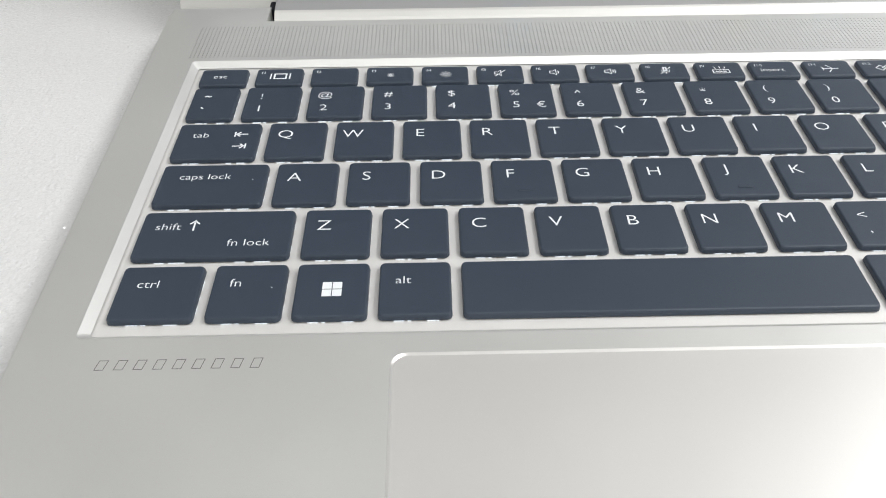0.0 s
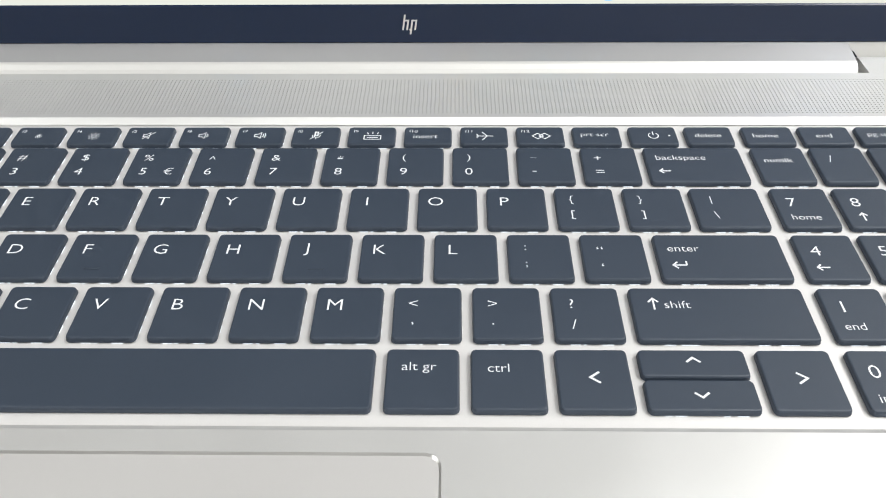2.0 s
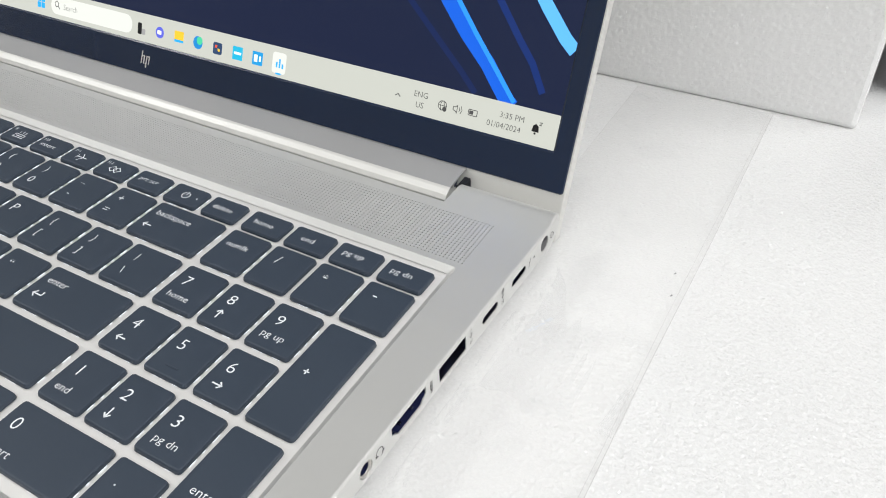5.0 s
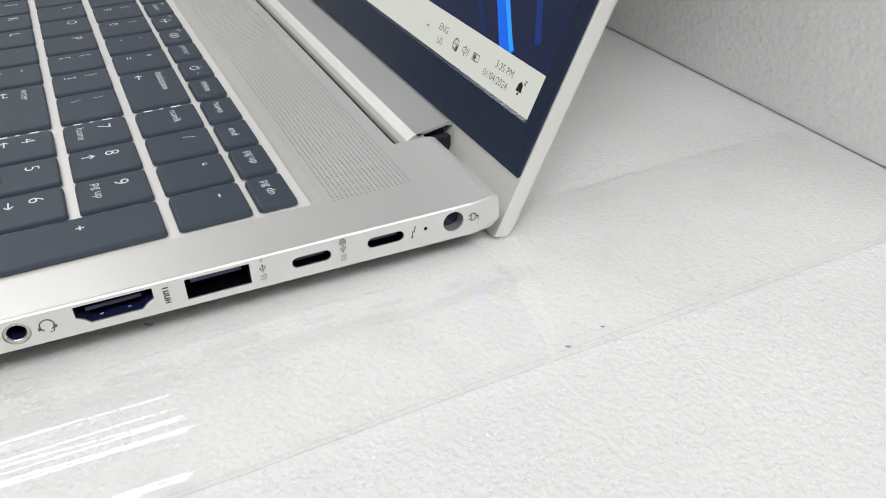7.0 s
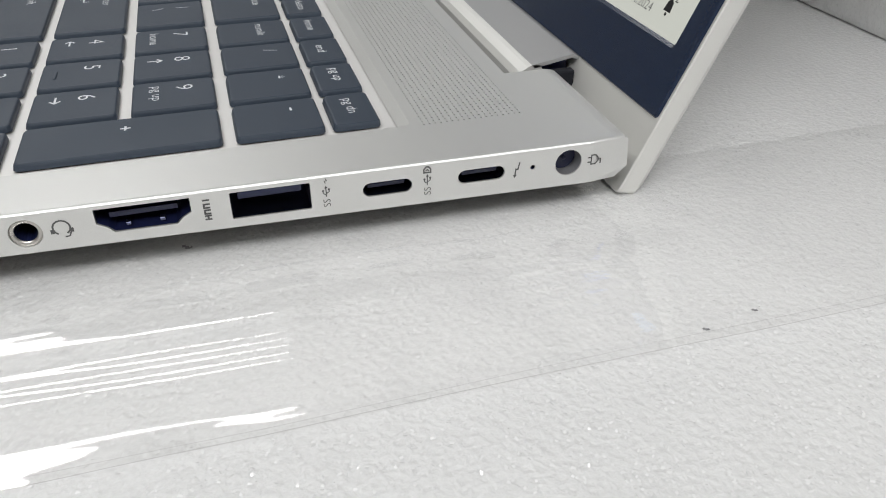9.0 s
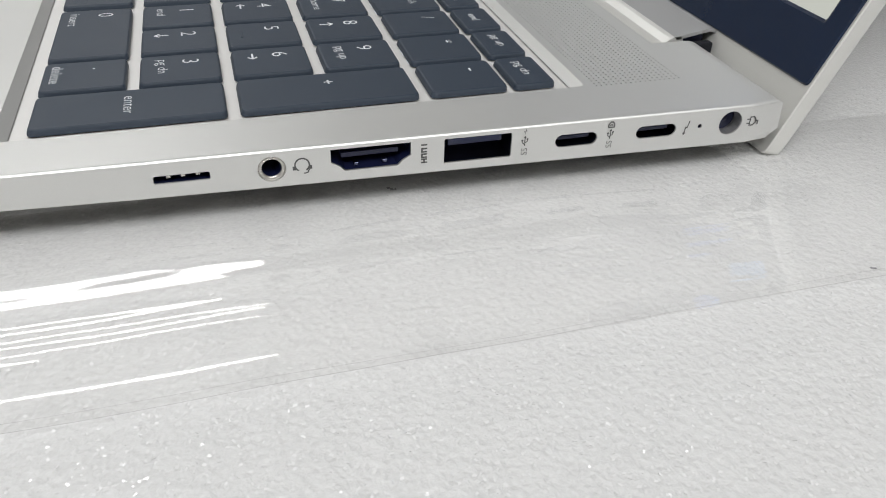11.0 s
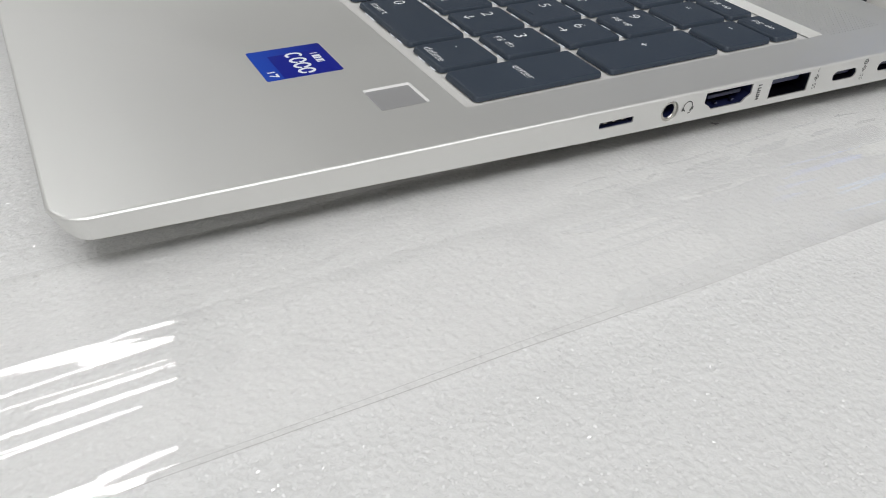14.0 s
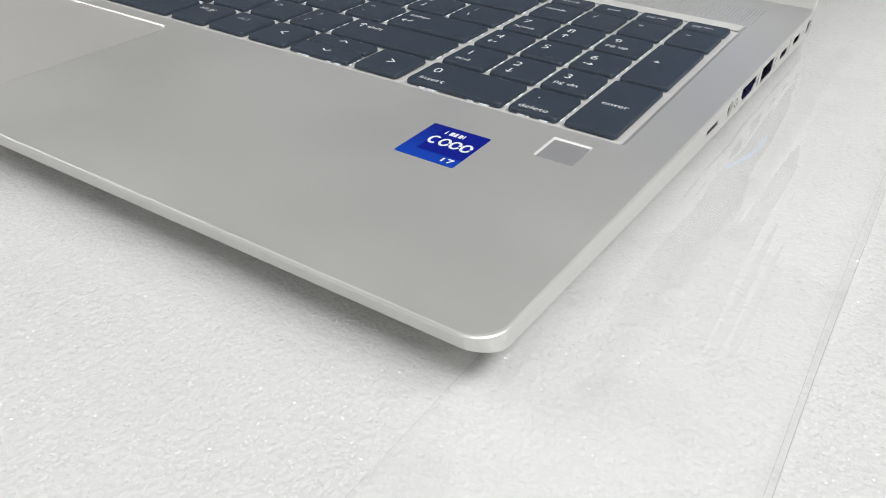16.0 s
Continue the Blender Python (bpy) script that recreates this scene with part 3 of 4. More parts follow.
def mark_bolt(bm, x=0.0, s=1.0):
    poly(bm, [(x - 1.2 * s, -0.05 * s), (x + 0.1 * s, 0.5 * s), (x + 0.05 * s, 0.1 * s)])
    poly(bm, [(x + 1.2 * s, 0.05 * s), (x - 0.1 * s, -0.5 * s), (x - 0.05 * s, -0.1 * s)])


def mark_fast_bolt(bm):
    mark_fast(bm)
    mark_bolt(bm, 2.9, 0.6)


def mark_fast_display(bm):
    mark_fast(bm)
    stroke(bm, [(2.3, -0.6), (2.3, 0.6), (2.9, 0.6), (3.4, 0.2), (3.4, -0.2), (2.9, -0.6)], 0.25, 0, True)
    stroke(bm, [(2.6, 0.3), (2.9, 0.0), (2.6, -0.3)], 0.22)


def mark_thunder(bm):
    stroke(bm, [(1.5, -0.4), (0.1, -0.1), (0.2, 0.25), (-1.1, 0.4)], 0.26)
    poly(bm, [(-1.6, 0.45), (-0.9, 0.75), (-0.95, 0.05)])


def mark_plug(bm):
    stroke(bm, [(-0.9, 0.5), (0.9, 0.5), (0.9, -0.3), (0.3, -0.8), (-0.3, -0.8), (-0.9, -0.3)], 0.24, 0, True)
    stroke(bm, [(-0.45, 0.5), (-0.45, 1.2)], 0.24)
    stroke(bm, [(0.45, 0.5), (0.45, 1.2)], 0.24)
    stroke(bm, [(0, -0.8), (0, -1.3), (-0.9, -1.3)], 0.24)


side_marks("headset_mark", mark_headset, -37.4, -3.3, "grey printed headset symbol")
side_marks("video_mark", mark_video, -15.6, -3.4, "grey printed bars")
side_marks("usb_mark", mark_fast_bolt, 3.6, -3.9, "grey printed USB symbol")
side_marks("usb_mark", mark_fast_display, 20.9, -4.2, "grey printed USB symbol")
side_marks("bolt_mark", mark_thunder, 37.2, -3.7, "grey printed lightning arrow")
side_marks("plug_mark", mark_plug, 51.8, -3.6, "grey printed plug symbol")

# the deck stands slightly proud of the key tops
for ob in list(laptop.children):
    if ob.name.split(".")[0] not in ("keyboard_tray", "rubber_foot", "bottom_cover"):
        ob.location.z = 0.0003

# ---- keyboard ----
KEY_MESHES, GLOW_MESHES = {}, {}


def key_mesh(w, h):
    size = (round(w, 2), round(h, 2))
    if size not in KEY_MESHES:
        bm = bmesh.new()
        a = ring(bm, rounded(0.0, -h, w, 0.0, 1.15, 3), -1.22)
        b = ring(bm, rounded(0.10, -h + 0.22, w - 0.10, -0.08, 1.1, 3), -0.42)
        c = ring(bm, rounded(0.24, -h + 0.46, w - 0.24, -0.22, 1.0, 3), -0.10)
        d = ring(bm, rounded(0.52, -h + 0.78, w - 0.52, -0.46, 0.8, 3), 0.0)
        bridge(bm, a, b)
        bridge(bm, b, c)
        bridge(bm, c, d)
        bm.faces.new(d)
        bm.faces.new(list(reversed(a)))
        bmesh.ops.scale(bm, vec=(MM, MM, MM), verts=bm.verts)
        bmesh.ops.recalc_face_normals(bm, faces=bm.faces)
        mesh = bpy.data.meshes.new("key")
        bm.to_mesh(mesh)
        bm.free()
        mesh.materials.append(KEYCAP)
        KEY_MESHES[size] = mesh
        bm = bmesh.new()
        spots = [(0.22, 0.14), (0.40, 0.05), (0.66, 0.16)] if w < 20 else [(0.15, 0.06), (0.24, 0.1), (0.66, 0.06), (0.78, 0.1)]
        for at, ln in spots:
            block(bm, w * at, -h + 0.08, -1.5, w * (at + ln), -h + 0.6, -1.38)
        for at, ln in ((0.2, 0.16), (0.5, 0.06), (0.68, 0.14)):
            block(bm, w - 0.5, -h * (at + ln), -1.5, w - 0.06, -h * at, -1.34)
        bmesh.ops.scale(bm, vec=(MM, MM, MM), verts=bm.verts)
        mesh = bpy.data.meshes.new("backlight")
        bm.to_mesh(mesh)
        bm.free()
        mesh.materials.append(BACKLIGHT)
        GLOW_MESHES[size] = mesh
    return KEY_MESHES[size], GLOW_MESHES[size]


def key(x, top, w, h, legend=None, label="", lit=True):
    """One keycap at its top left corner; legend draws in key coordinates, x right and y up from that corner."""
    cap, light = key_mesh(w, h)
    ob = share("key", cap, laptop, label, pose(x * MM, top * MM, 0))
    if lit:
        share("backlight", light, ob, "white light leaking under the key")
    if legend:
        bm = bmesh.new()
        legend(bm)
        part("legend", bm, LEGEND, ob, "white printed legend")
    return ob


def words(*items):
    def draw(bm):
        for item in items:
            if callable(item):
                item(bm)
            else:
                body, x, y, size = item[:4]
                lettering(bm, body, x, -y, size, 0.035, 1.12, len(item) > 4)
    return draw


def line(points, width=0.42, closed=False):
    return lambda bm: stroke(bm, [(x, -y) for x, y in points], width, 0.035, closed)


PITCH, KW, KH = 17.95, 15.6, 16.2
ROW = [7.0 - 18.5 * k for k in range(5)]
LET = 4.9

# number row
key(2.9, ROW[0], 13.0, KH, words(line([(3.6, 4.9), (4.2, 4.5), (4.9, 4.9), (5.5, 4.5)]), line([(3.6, 10.2), (4.2, 11.0)])), "narrow dark key at the row's end")
for k, (low, high) in enumerate(zip("1234567890-=", "!@#$%^&*()_+")):
    items = [(low, 4.6, 11.2, 4.3), (high, 4.6, 5.0, 4.0 if high not in "_" else 3.4)]
    if low == "5":
        items.append(("\u20ac", 11.6, 11.2, 4.0))
    key(18.1 + PITCH * k, ROW[0], KW, KH, words(*items))
ARROW_L = lambda x, y, s=1.0: (line([(x - 1.5 * s, y), (x + 1.5 * s, y)]), line([(x - 0.5 * s, y - 1.0 * s), (x - 1.5 * s, y), (x - 0.5 * s, y + 1.0 * s)]))
ARROW_R = lambda x, y, s=1.0: (line([(x - 1.5 * s, y), (x + 1.5 * s, y)]), line([(x + 0.5 * s, y - 1.0 * s), (x + 1.5 * s, y), (x + 0.5 * s, y + 1.0 * s)]))
ARROW_U = lambda x, y, s=1.0: (line([(x, y - 1.5 * s), (x, y + 1.5 * s)]), line([(x - 1.0 * s, y - 0.5 * s), (x, y - 1.5 * s), (x + 1.0 * s, y - 0.5 * s)]))
ARROW_D = lambda x, y, s=1.0: (line([(x, y - 1.5 * s), (x, y + 1.5 * s)]), line([(x - 1.0 * s, y + 0.5 * s), (x, y + 1.5 * s), (x + 1.0 * s, y + 0.5 * s)]))
key(233.3, ROW[0], 27.0, KH, words(("backspace", 3.0, 5.2, 3.1, 1), *ARROW_L(4.6, 11.0)), "wide dark backspace key")

# letter rows
key(2.9, ROW[1], 22.0, KH, words(("tab", 4.2, 5.4, 3.2, 1), *ARROW_L(17.4, 5.2), line([(15.5, 4.1), (15.5, 6.3)]), *ARROW_R(17.0, 10.6), line([(18.9, 9.5), (18.9, 11.7)])), "wide dark tab key")
for k, c in enumerate("QWERTYUIOP"):
    key(27.1 + PITCH * k, ROW[1], KW, KH, words((c, 4.7, 5.7, LET)))
for k, (low, high) in enumerate(("[{", "]}")):
    key(27.1 + PITCH * (10 + k), ROW[1], KW, KH, words((high, 4.2, 5.0, 3.7), (low, 4.2, 11.0, 3.7)))
key(242.2, ROW[1], 18.1, KH, words((chr(124), 5.0, 5.0, 3.4), (chr(92), 5.2, 11.0, 3.9)))
key(2.9, ROW[2], 26.6, KH, words(("caps lock", 4.9, 5.4, 3.1, 1), lambda bm: disc(bm, 23.2, -6.4, 0.16, 0.035)), "wide dark caps lock key")
for k, c in enumerate("ASDFGHJKL"):
    items = [(c, 4.7, 5.7, LET)]
    ob = key(31.7 + PITCH * k, ROW[2], KW, KH, words(*items))
    if c in "FJ":
        bm = bmesh.new()
        block(bm, 6.0, -12.9, -0.05, 9.8, -12.3, 0.22, 0.12, 1)
        part("homing_bar", bm, KEYCAP, ob)
key(31.7 + PITCH * 9, ROW[2], KW, KH, words((":", 4.4, 5.0, 3.6), (";", 4.4, 11.0, 3.6)))
key(31.7 + PITCH * 10, ROW[2], KW, KH, words(("\u201c", 4.6, 5.0, 4.2), ("\u2018", 4.6, 11.0, 4.2)))
key(229.2, ROW[2], 31.0, KH, words(("enter", 3.0, 5.4, 3.2, 1), *ARROW_L(5.0, 11.0, 1.1), line([(6.6, 11.0), (6.6, 9.6)])), "wide dark enter key")
key(2.9, ROW[3], 35.5, KH, words(("shift", 3.6, 5.4, 3.2, 1), *ARROW_U(12.4, 5.2, 1.15), ("fn lock", 21.0, 11.2, 3.2, 1)), "long dark shift key")
for k, c in enumerate("ZXCVBNM"):
    key(40.8 + PITCH * k, ROW[3], KW, KH, words((c, 4.7, 5.7, LET)))
for k, (low, high) in enumerate((",<", ".>", "/?")):
    key(40.8 + PITCH * (7 + k), ROW[3], KW, KH, words((high, 4.6, 5.2, 4.0), (low, 4.6, 11.4, 4.0)))
key(220.3, ROW[3], 39.9, KH, words(*ARROW_U(5.2, 5.2, 1.15), ("shift", 7.6, 5.4, 3.2, 1)), "long dark shift key")

# bottom row
key(3.0, ROW[4], 17.8, KH, words(("ctrl", 4.2, 5.6, 3.2, 1)))
key(23.1, ROW[4], 15.9, KH, words(("fn", 3.8, 5.6, 3.3, 1), lambda bm: disc(bm, 13.0, -7.2, 0.16, 0.035)))


def window_mark(bm):
    for ox in (0, 2.2):
        for oy in (0, 2.2):
            poly(bm, [(5.9 + ox, -5.9 - oy), (7.9 + ox, -5.9 - oy), (7.9 + ox, -7.9 - oy), (5.9 + ox, -7.9 - oy)], 0.035)


key(41.0, ROW[4], 15.8, KH, window_mark, "dark key with four white squares")
key(58.9, ROW[4], 15.6, KH, words(("alt", 3.6, 5.6, 3.2, 1)))
key(76.7, ROW[4], 86.9, KH, None, "long plain dark space bar", False)
key(165.9, ROW[4], 15.6, KH, words(("alt gr", 3.4, 5.2, 3.2, 1)), "", False)
key(183.8, ROW[4], 15.6, KH, words(("ctrl", 3.6, 5.2, 3.2, 1)), "", False)
key(201.6, ROW[4], 15.6, KH, words(line([(9.0, 6.2), (7.0, 7.6), (9.0, 9.0)], 0.5)), "", False)
key(219.3, ROW[4], 22.9, 7.6, words(line([(10.0, 3.5), (11.5, 2.3), (13.0, 3.5)], 0.5)), "half-height dark arrow key", False)
key(219.3, ROW[4] - 8.0, 22.9, 8.2, words(line([(10.0, 3.4), (11.5, 4.6), (13.0, 3.4)], 0.5)), "half-height dark arrow key")
key(244.4, ROW[4], 15.7, KH, words(line([(7.0, 6.2), (9.0, 7.6), (7.0, 9.0)], 0.5)), "", False)

# number pad
NX = [263.4 + 16.45 * k for k in range(4)]
NW = 14.6
key(NX[0], ROW[0], NW, KH, words(("numlk", 2.6, 6.1, 2.9, 1)))
key(NX[1], ROW[0], NW, KH, words(("/", 4.6, 5.4, 4.4)), "", False)
key(NX[2], ROW[0], NW, KH, words(("*", 4.6, 5.0, 3.8)))
key(NX[3], ROW[0], NW, KH, words(line([(4.0, 5.2), (5.4, 5.2)])), "", False)
PADKEYS = [("7", "home"), ("8", ARROW_U), ("9", "pg up"), ("4", ARROW_L), ("5", None), ("6", ARROW_R), ("1", "end"), ("2", ARROW_D), ("3", "pg dn")]
for k, (digit, extra) in enumerate(PADKEYS):
    items = [(digit, 4.4, 5.9, 4.9)]
    if callable(extra):
        items += list(extra(4.6, 11.7, 1.0))
    elif extra:
        items.append((extra, 2.8, 11.8, 3.0, 1))
    ob = key(NX[k % 3], ROW[1 + k // 3], NW, KH, words(*items))
    if digit == "5":
        bm = bmesh.new()
        block(bm, 5.4, -13.2, -0.05, 9.4, -12.6, 0.22, 0.12, 1)
        part("homing_bar", bm, KEYCAP, ob)
key(NX[3], ROW[1], NW, 34.7, words(line([(3.9, 16.7), (5.7, 16.7)]), line([(4.8, 15.8), (4.8, 17.6)])), "tall dark plus key", False)
key(NX[3], ROW[3], NW, 34.7, words(("enter", 3.4, 17.7, 3.2, 1)), "tall dark enter key", False)
key(NX[0], ROW[4], 31.0, KH, words(("0", 4.4, 5.8, 4.9), ("insert", 2.8, 12.7, 3.2, 1)), "wide dark zero key")
key(NX[2], ROW[4], NW, KH, words((".", 4.6, 6.4, 4.6), ("delete", 2.2, 13.3, 3.2, 1)))

# function row
FTOP, FH, FW, FP = 17.4, 9.0, 13.9, 16.27


def small(body):
    return (body, 1.5, 2.4, 1.8, 1)


def speaker(x, waves, cross=False):
    items = [line([(x - 1.6, 3.9), (x - 0.7, 3.9), (x + 0.2, 3.0), (x + 0.2, 6.0), (x - 0.7, 5.1), (x - 1.6, 5.1)], 0.26, True)]
    for k in range(waves):
        items.append(line([(x + 0.7 + 0.6 * k, 3.7 - 0.3 * k), (x + 1.0 + 0.6 * k, 4.5), (x + 0.7 + 0.6 * k, 5.3 + 0.3 * k)], 0.26))
    if cross:
        items.append(line([(x + 1.6, 2.8), (x - 1.6, 6.2)], 0.26))
    return items


def sun(x, y, r):
    items = [line([(x + r * 0.45 * math.cos(a), y + r * 0.45 * math.sin(a)) for a in np.linspace(0, 2 * math.pi, 10, False)], 0.28, True)]
    for a in np.linspace(0, 2 * math.pi, 8, False):
        items.append(line([(x + r * 0.75 * math.cos(a), y + r * 0.75 * math.sin(a)), (x + r * 1.15 * math.cos(a), y + r * 1.15 * math.sin(a))], 0.26))
    return items


FKEYS = [
    [("esc", 4.0, 4.6, 2.9, 1)],
    [small("f1"), line([(5.6, 3.2), (9.0, 3.2), (9.0, 5.8), (5.6, 5.8)], 0.5, True), line([(4.5, 3.0), (4.5, 6.0)]), line([(10.1, 3.0), (10.1, 6.0)])],
    [small("f2")],
    [small("f3")] + sun(7.2, 4.8, 0.9),
    [small("f4")] + sun(7.2, 4.8, 1.5),
    [small("f5")] + speaker(7.0, 0, True),
    [small("f6")] + speaker(7.0, 1),
    [small("f7")] + speaker(7.0, 2),
    [small("f8"), line([(6.7, 2.8), (7.5, 2.8), (7.5, 4.6), (6.7, 4.6)], 0.5, True), line([(5.9, 4.2), (6.2, 5.4), (8.0, 5.4), (8.3, 4.2)], 0.25), line([(7.1, 5.4), (7.1, 6.4)], 0.25), line([(8.9, 2.6), (5.4, 6.4)], 0.25)],
    [small("f9"), line([(4.8, 4.6), (9.6, 4.6), (9.6, 6.4), (4.8, 6.4)], 0.28, True), line([(5.6, 5.5), (8.8, 5.5)], 0.35), line([(7.2, 2.6), (7.2, 3.8)], 0.26), line([(5.6, 2.9), (5.9, 3.9)], 0.26), line([(8.8, 2.9), (8.5, 3.9)], 0.26)],
    [small("f10"), ("insert", 2.8, 5.0, 2.8, 1)],
    [small("f11"), line([(4.8, 4.8), (9.6, 4.8)], 0.35), line([(6.4, 2.8), (7.9, 4.8), (6.4, 6.8)], 0.3), line([(4.8, 3.8), (5.4, 4.8), (4.8, 5.8)], 0.26)],
    [small("f12"), line([(4.6, 4.8), (6.2, 3.4), (7.8, 4.8), (6.2, 6.2)], 0.3, True), line([(6.6, 4.8), (8.2, 3.4), (9.8, 4.8), (8.2, 6.2)], 0.3, True)],
    [("prt scr", 2.4, 4.5, 2.7, 1)],
    [line(arc(7.0, 4.6, 1.4, -60, 240, 14), 0.32), line([(7.0, 2.6), (7.0, 4.4)], 0.32), lambda bm: disc(bm, 11.6, -4.6, 0.3, 0.035)],
    [("delete", 2.6, 4.5, 2.8, 1)],
]
for k, items in enumerate(FKEYS):
    key(2.9 + FP * k, FTOP, FW if k < 15 else 13.6, FH, words(*items), "", k not in (15,))
for k, body in enumerate(("home", "end", "pg up", "pg dn")):
    key(NX[k], FTOP, NW, FH, words((body, 2.8 if k != 1 else 4.4, 4.6, 2.9, 1)), "", False)

# ---- hinge cover and lid ----
HINGE_GREY = plain("satin_grey_hinge_top", (0.46, 0.46, 0.465), 0.42, 0.5, 0.05, 4200, 0.05)


def hinge_bar(name, profile, mat, label, x0=19.2, x1=311.0):
    bm = bmesh.new()
    ends = [[bm.verts.new((x, y, z)) for y, z in profile] for x in (x0, x1)]
    bridge(bm, ends[0], ends[1])
    bm.faces.new(ends[0])
    bm.faces.new(ends[1])
    return part(name, bm, mat, laptop, label)


hinge_bar("hinge_cover", [(50.4, -3.2), (50.6, -1.9), (51.6, -0.7), (53.2, 0.35), (54.1, 0.7), (56.0, 0.6), (58.0, -3.0)], SIDE, "long bright silver hinge cover")
hinge_bar("hinge_top", [(54.15, 0.72), (63.4, 2.25), (66.5, 1.2), (66.3, 0.5), (63.3, 1.45), (54.7, -0.05)], HINGE_GREY, "satin grey strip above the hinge")
# black bar added to give the shaded gap under the thin strip its dark
hinge_bar("hinge_core", [(56.4, -0.2), (63.0, 1.1), (64.0, -5.0), (58.4, -4.0)], BLACK, "black bar put in for the dark gap under the strip", 22.0, 308.5)
# strip added at the gap's foot, its grey set to help the gap look shaded
hinge_bar("hinge_well", [(47.3, -9.0), (47.3, -6.2), (50.5, -6.8), (50.5, -9.0)], plain("gap_shade_grey", (0.17, 0.17, 0.18), 0.6), "grey strip in the hinge gap", 17.6, 312.5)
# matt black blocks added in the end gaps; their colour stands for shade there
for hx in (16.6, 311.3):
    bm = bmesh.new()
    block(bm, hx, 57.0, -9.0, hx + 2.2, 63.0, -0.4, 0.3)
    part("hinge", bm, plain("matt_black", (0.006, 0.007, 0.012), 0.9), laptop, "small black block put in for the dark gap beside the cover")

LEAN = math.atan(0.445)
lid = new("lid")
lid.parent = laptop
lid.matrix_local = Matrix.Translation((0, 0.0644, 0)) @ Matrix.Rotation(-LEAN, 4, "X") @ Matrix.Rotation(radians(90), 4, "X")
tagged(lid, "silver screen lid tilted back")
# lid coordinates: x along the hinge, y up the screen, z towards the keyboard
LX0, LX1, LTOP = -14.9, 345.0, 216.0
bm = bmesh.new()
a = ring(bm, rounded(LX0, -14.0, LX1, LTOP, 1.4, 4), -0.3)
a2 = ring(bm, rounded(LX0 + 0.25, -13.7, LX1 - 0.25, LTOP - 0.25, 1.3, 4), 0.0)
b = ring(bm, rounded(LX0, -13.6, LX1, LTOP, 1.4, 4), -3.6)
c = ring(bm, rounded(LX0 + 1.2, -12.0, LX1 - 1.2, LTOP - 1.2, 1.2, 4), -5.2)
bridge(bm, a2, a)
bridge(bm, a, b)
bridge(bm, b, c)
bm.faces.new(list(reversed(c)))
fill(bm, [a2])
part("lid_shell", bm, SIDE, lid, "pale silver aluminium lid")

SCR = (-8.5, 14.0, 338.5, 208.0)
bm = bmesh.new()
GLASS = (-14.3, 1.7, 344.3, 214.5)
o0 = ring(bm, rounded(*GLASS, 1.0, 3), 0.05)
o1 = ring(bm, rounded(*grown(GLASS, -0.3), 0.9, 3), 0.55)
i1 = ring(bm, rounded(*grown(SCR, 0.5), 0.6, 2), 0.55)
i0 = ring(bm, rounded(*grown(SCR, -0.2), 0.5, 2), 0.08)
bridge(bm, o0, o1)
fill(bm, [o1, i1])
bridge(bm, i1, i0)
part("bezel", bm, BEZEL, lid, "glossy navy-black screen bezel")


def on_lid(name, build, mat, label="", z=0.0):
    bm = bmesh.new()
    build(bm)
    for v in bm.verts:
        v.co.z += z
    return part(name, bm, mat, lid, label)


def wallpaper(bm):
    poly(bm, [(SCR[0], SCR[1]), (SCR[2], SCR[1]), (SCR[2], SCR[3]), (SCR[0], SCR[3])])


NAVY = (0.0035, 0.0085, 0.035)
display = on_lid("display", wallpaper, pixel_colour("navy", NAVY, 1.0), "lit screen showing a dark blue desktop picture", 0.12)
BAND = lambda pts, w: (lambda bm: stroke(bm, pts, w))
SWOOSH = [
    ([(286.0, 62.0), (294.0, 52.0), (302.5, 43.0), (311.5, 35.0), (319.5, 26.0), (322.0, 24.0)], 5.0, "blue", (0.002, 0.10, 0.62)),
    ([(288.5, 63.0), (297.0, 53.0), (305.5, 43.5), (314.5, 34.0), (322.5, 25.5)], 1.5, "bright_blue", (0.02, 0.26, 0.95)),
    ([(302.0, 66.0), (312.0, 54.0), (320.5, 44.0), (326.0, 38.0), (331.0, 30.0)], 2.2, "deep_blue", (0.002, 0.02, 0.13)),
    ([(318.0, 66.0), (327.0, 55.0), (334.5, 47.0), (338.2, 44.0)], 4.0, "sky_blue", (0.10, 0.42, 0.95)),
    ([(270.0, 62.0), (280.0, 50.0), (292.0, 40.0), (303.0, 31.0), (309.0, 25.5)], 2.0, "dim_blue", (0.002, 0.012, 0.07))]
for k, (pts, w, name, colour) in enumerate(SWOOSH):
    on_lid("picture_band", BAND(pts, w), pixel_colour(name, colour, 1.0), "", 0.13 + 0.003 * k)
TASK = pixel_colour("taskbar", (0.80, 0.82, 0.74), 0.60)
on_lid("taskbar", lambda bm: poly(bm, [(SCR[0], 14.2), (SCR[2], 14.2), (SCR[2], 25.0), (SCR[0], 25.0)]), TASK, "pale strip of icons along the screen's foot", 0.15)
GREY_PIX = pixel_colour("grey", (0.10, 0.10, 0.10), 0.6)
PALE = pixel_colour("pale", (0.90, 0.92, 0.86), 0.75)
on_lid("search_box", lambda bm: poly(bm, rounded(108.4, 16.0, 156.7, 23.2, 3.4, 4)), PALE, "", 0.16)


def squares(cx, cy, s, g):
    def draw(bm):
        for ox in (-1, 1):
            for oy in (-1, 1):
                x, y = cx + ox * (s + g) / 2, cy + oy * (s + g) / 2
                poly(bm, [(x - s / 2, y - s / 2), (x + s / 2, y - s / 2), (x + s / 2, y + s / 2), (x - s / 2, y + s / 2)])
    return draw


CYAN_PIX = pixel_colour("cyan", (0.02, 0.36, 0.80))
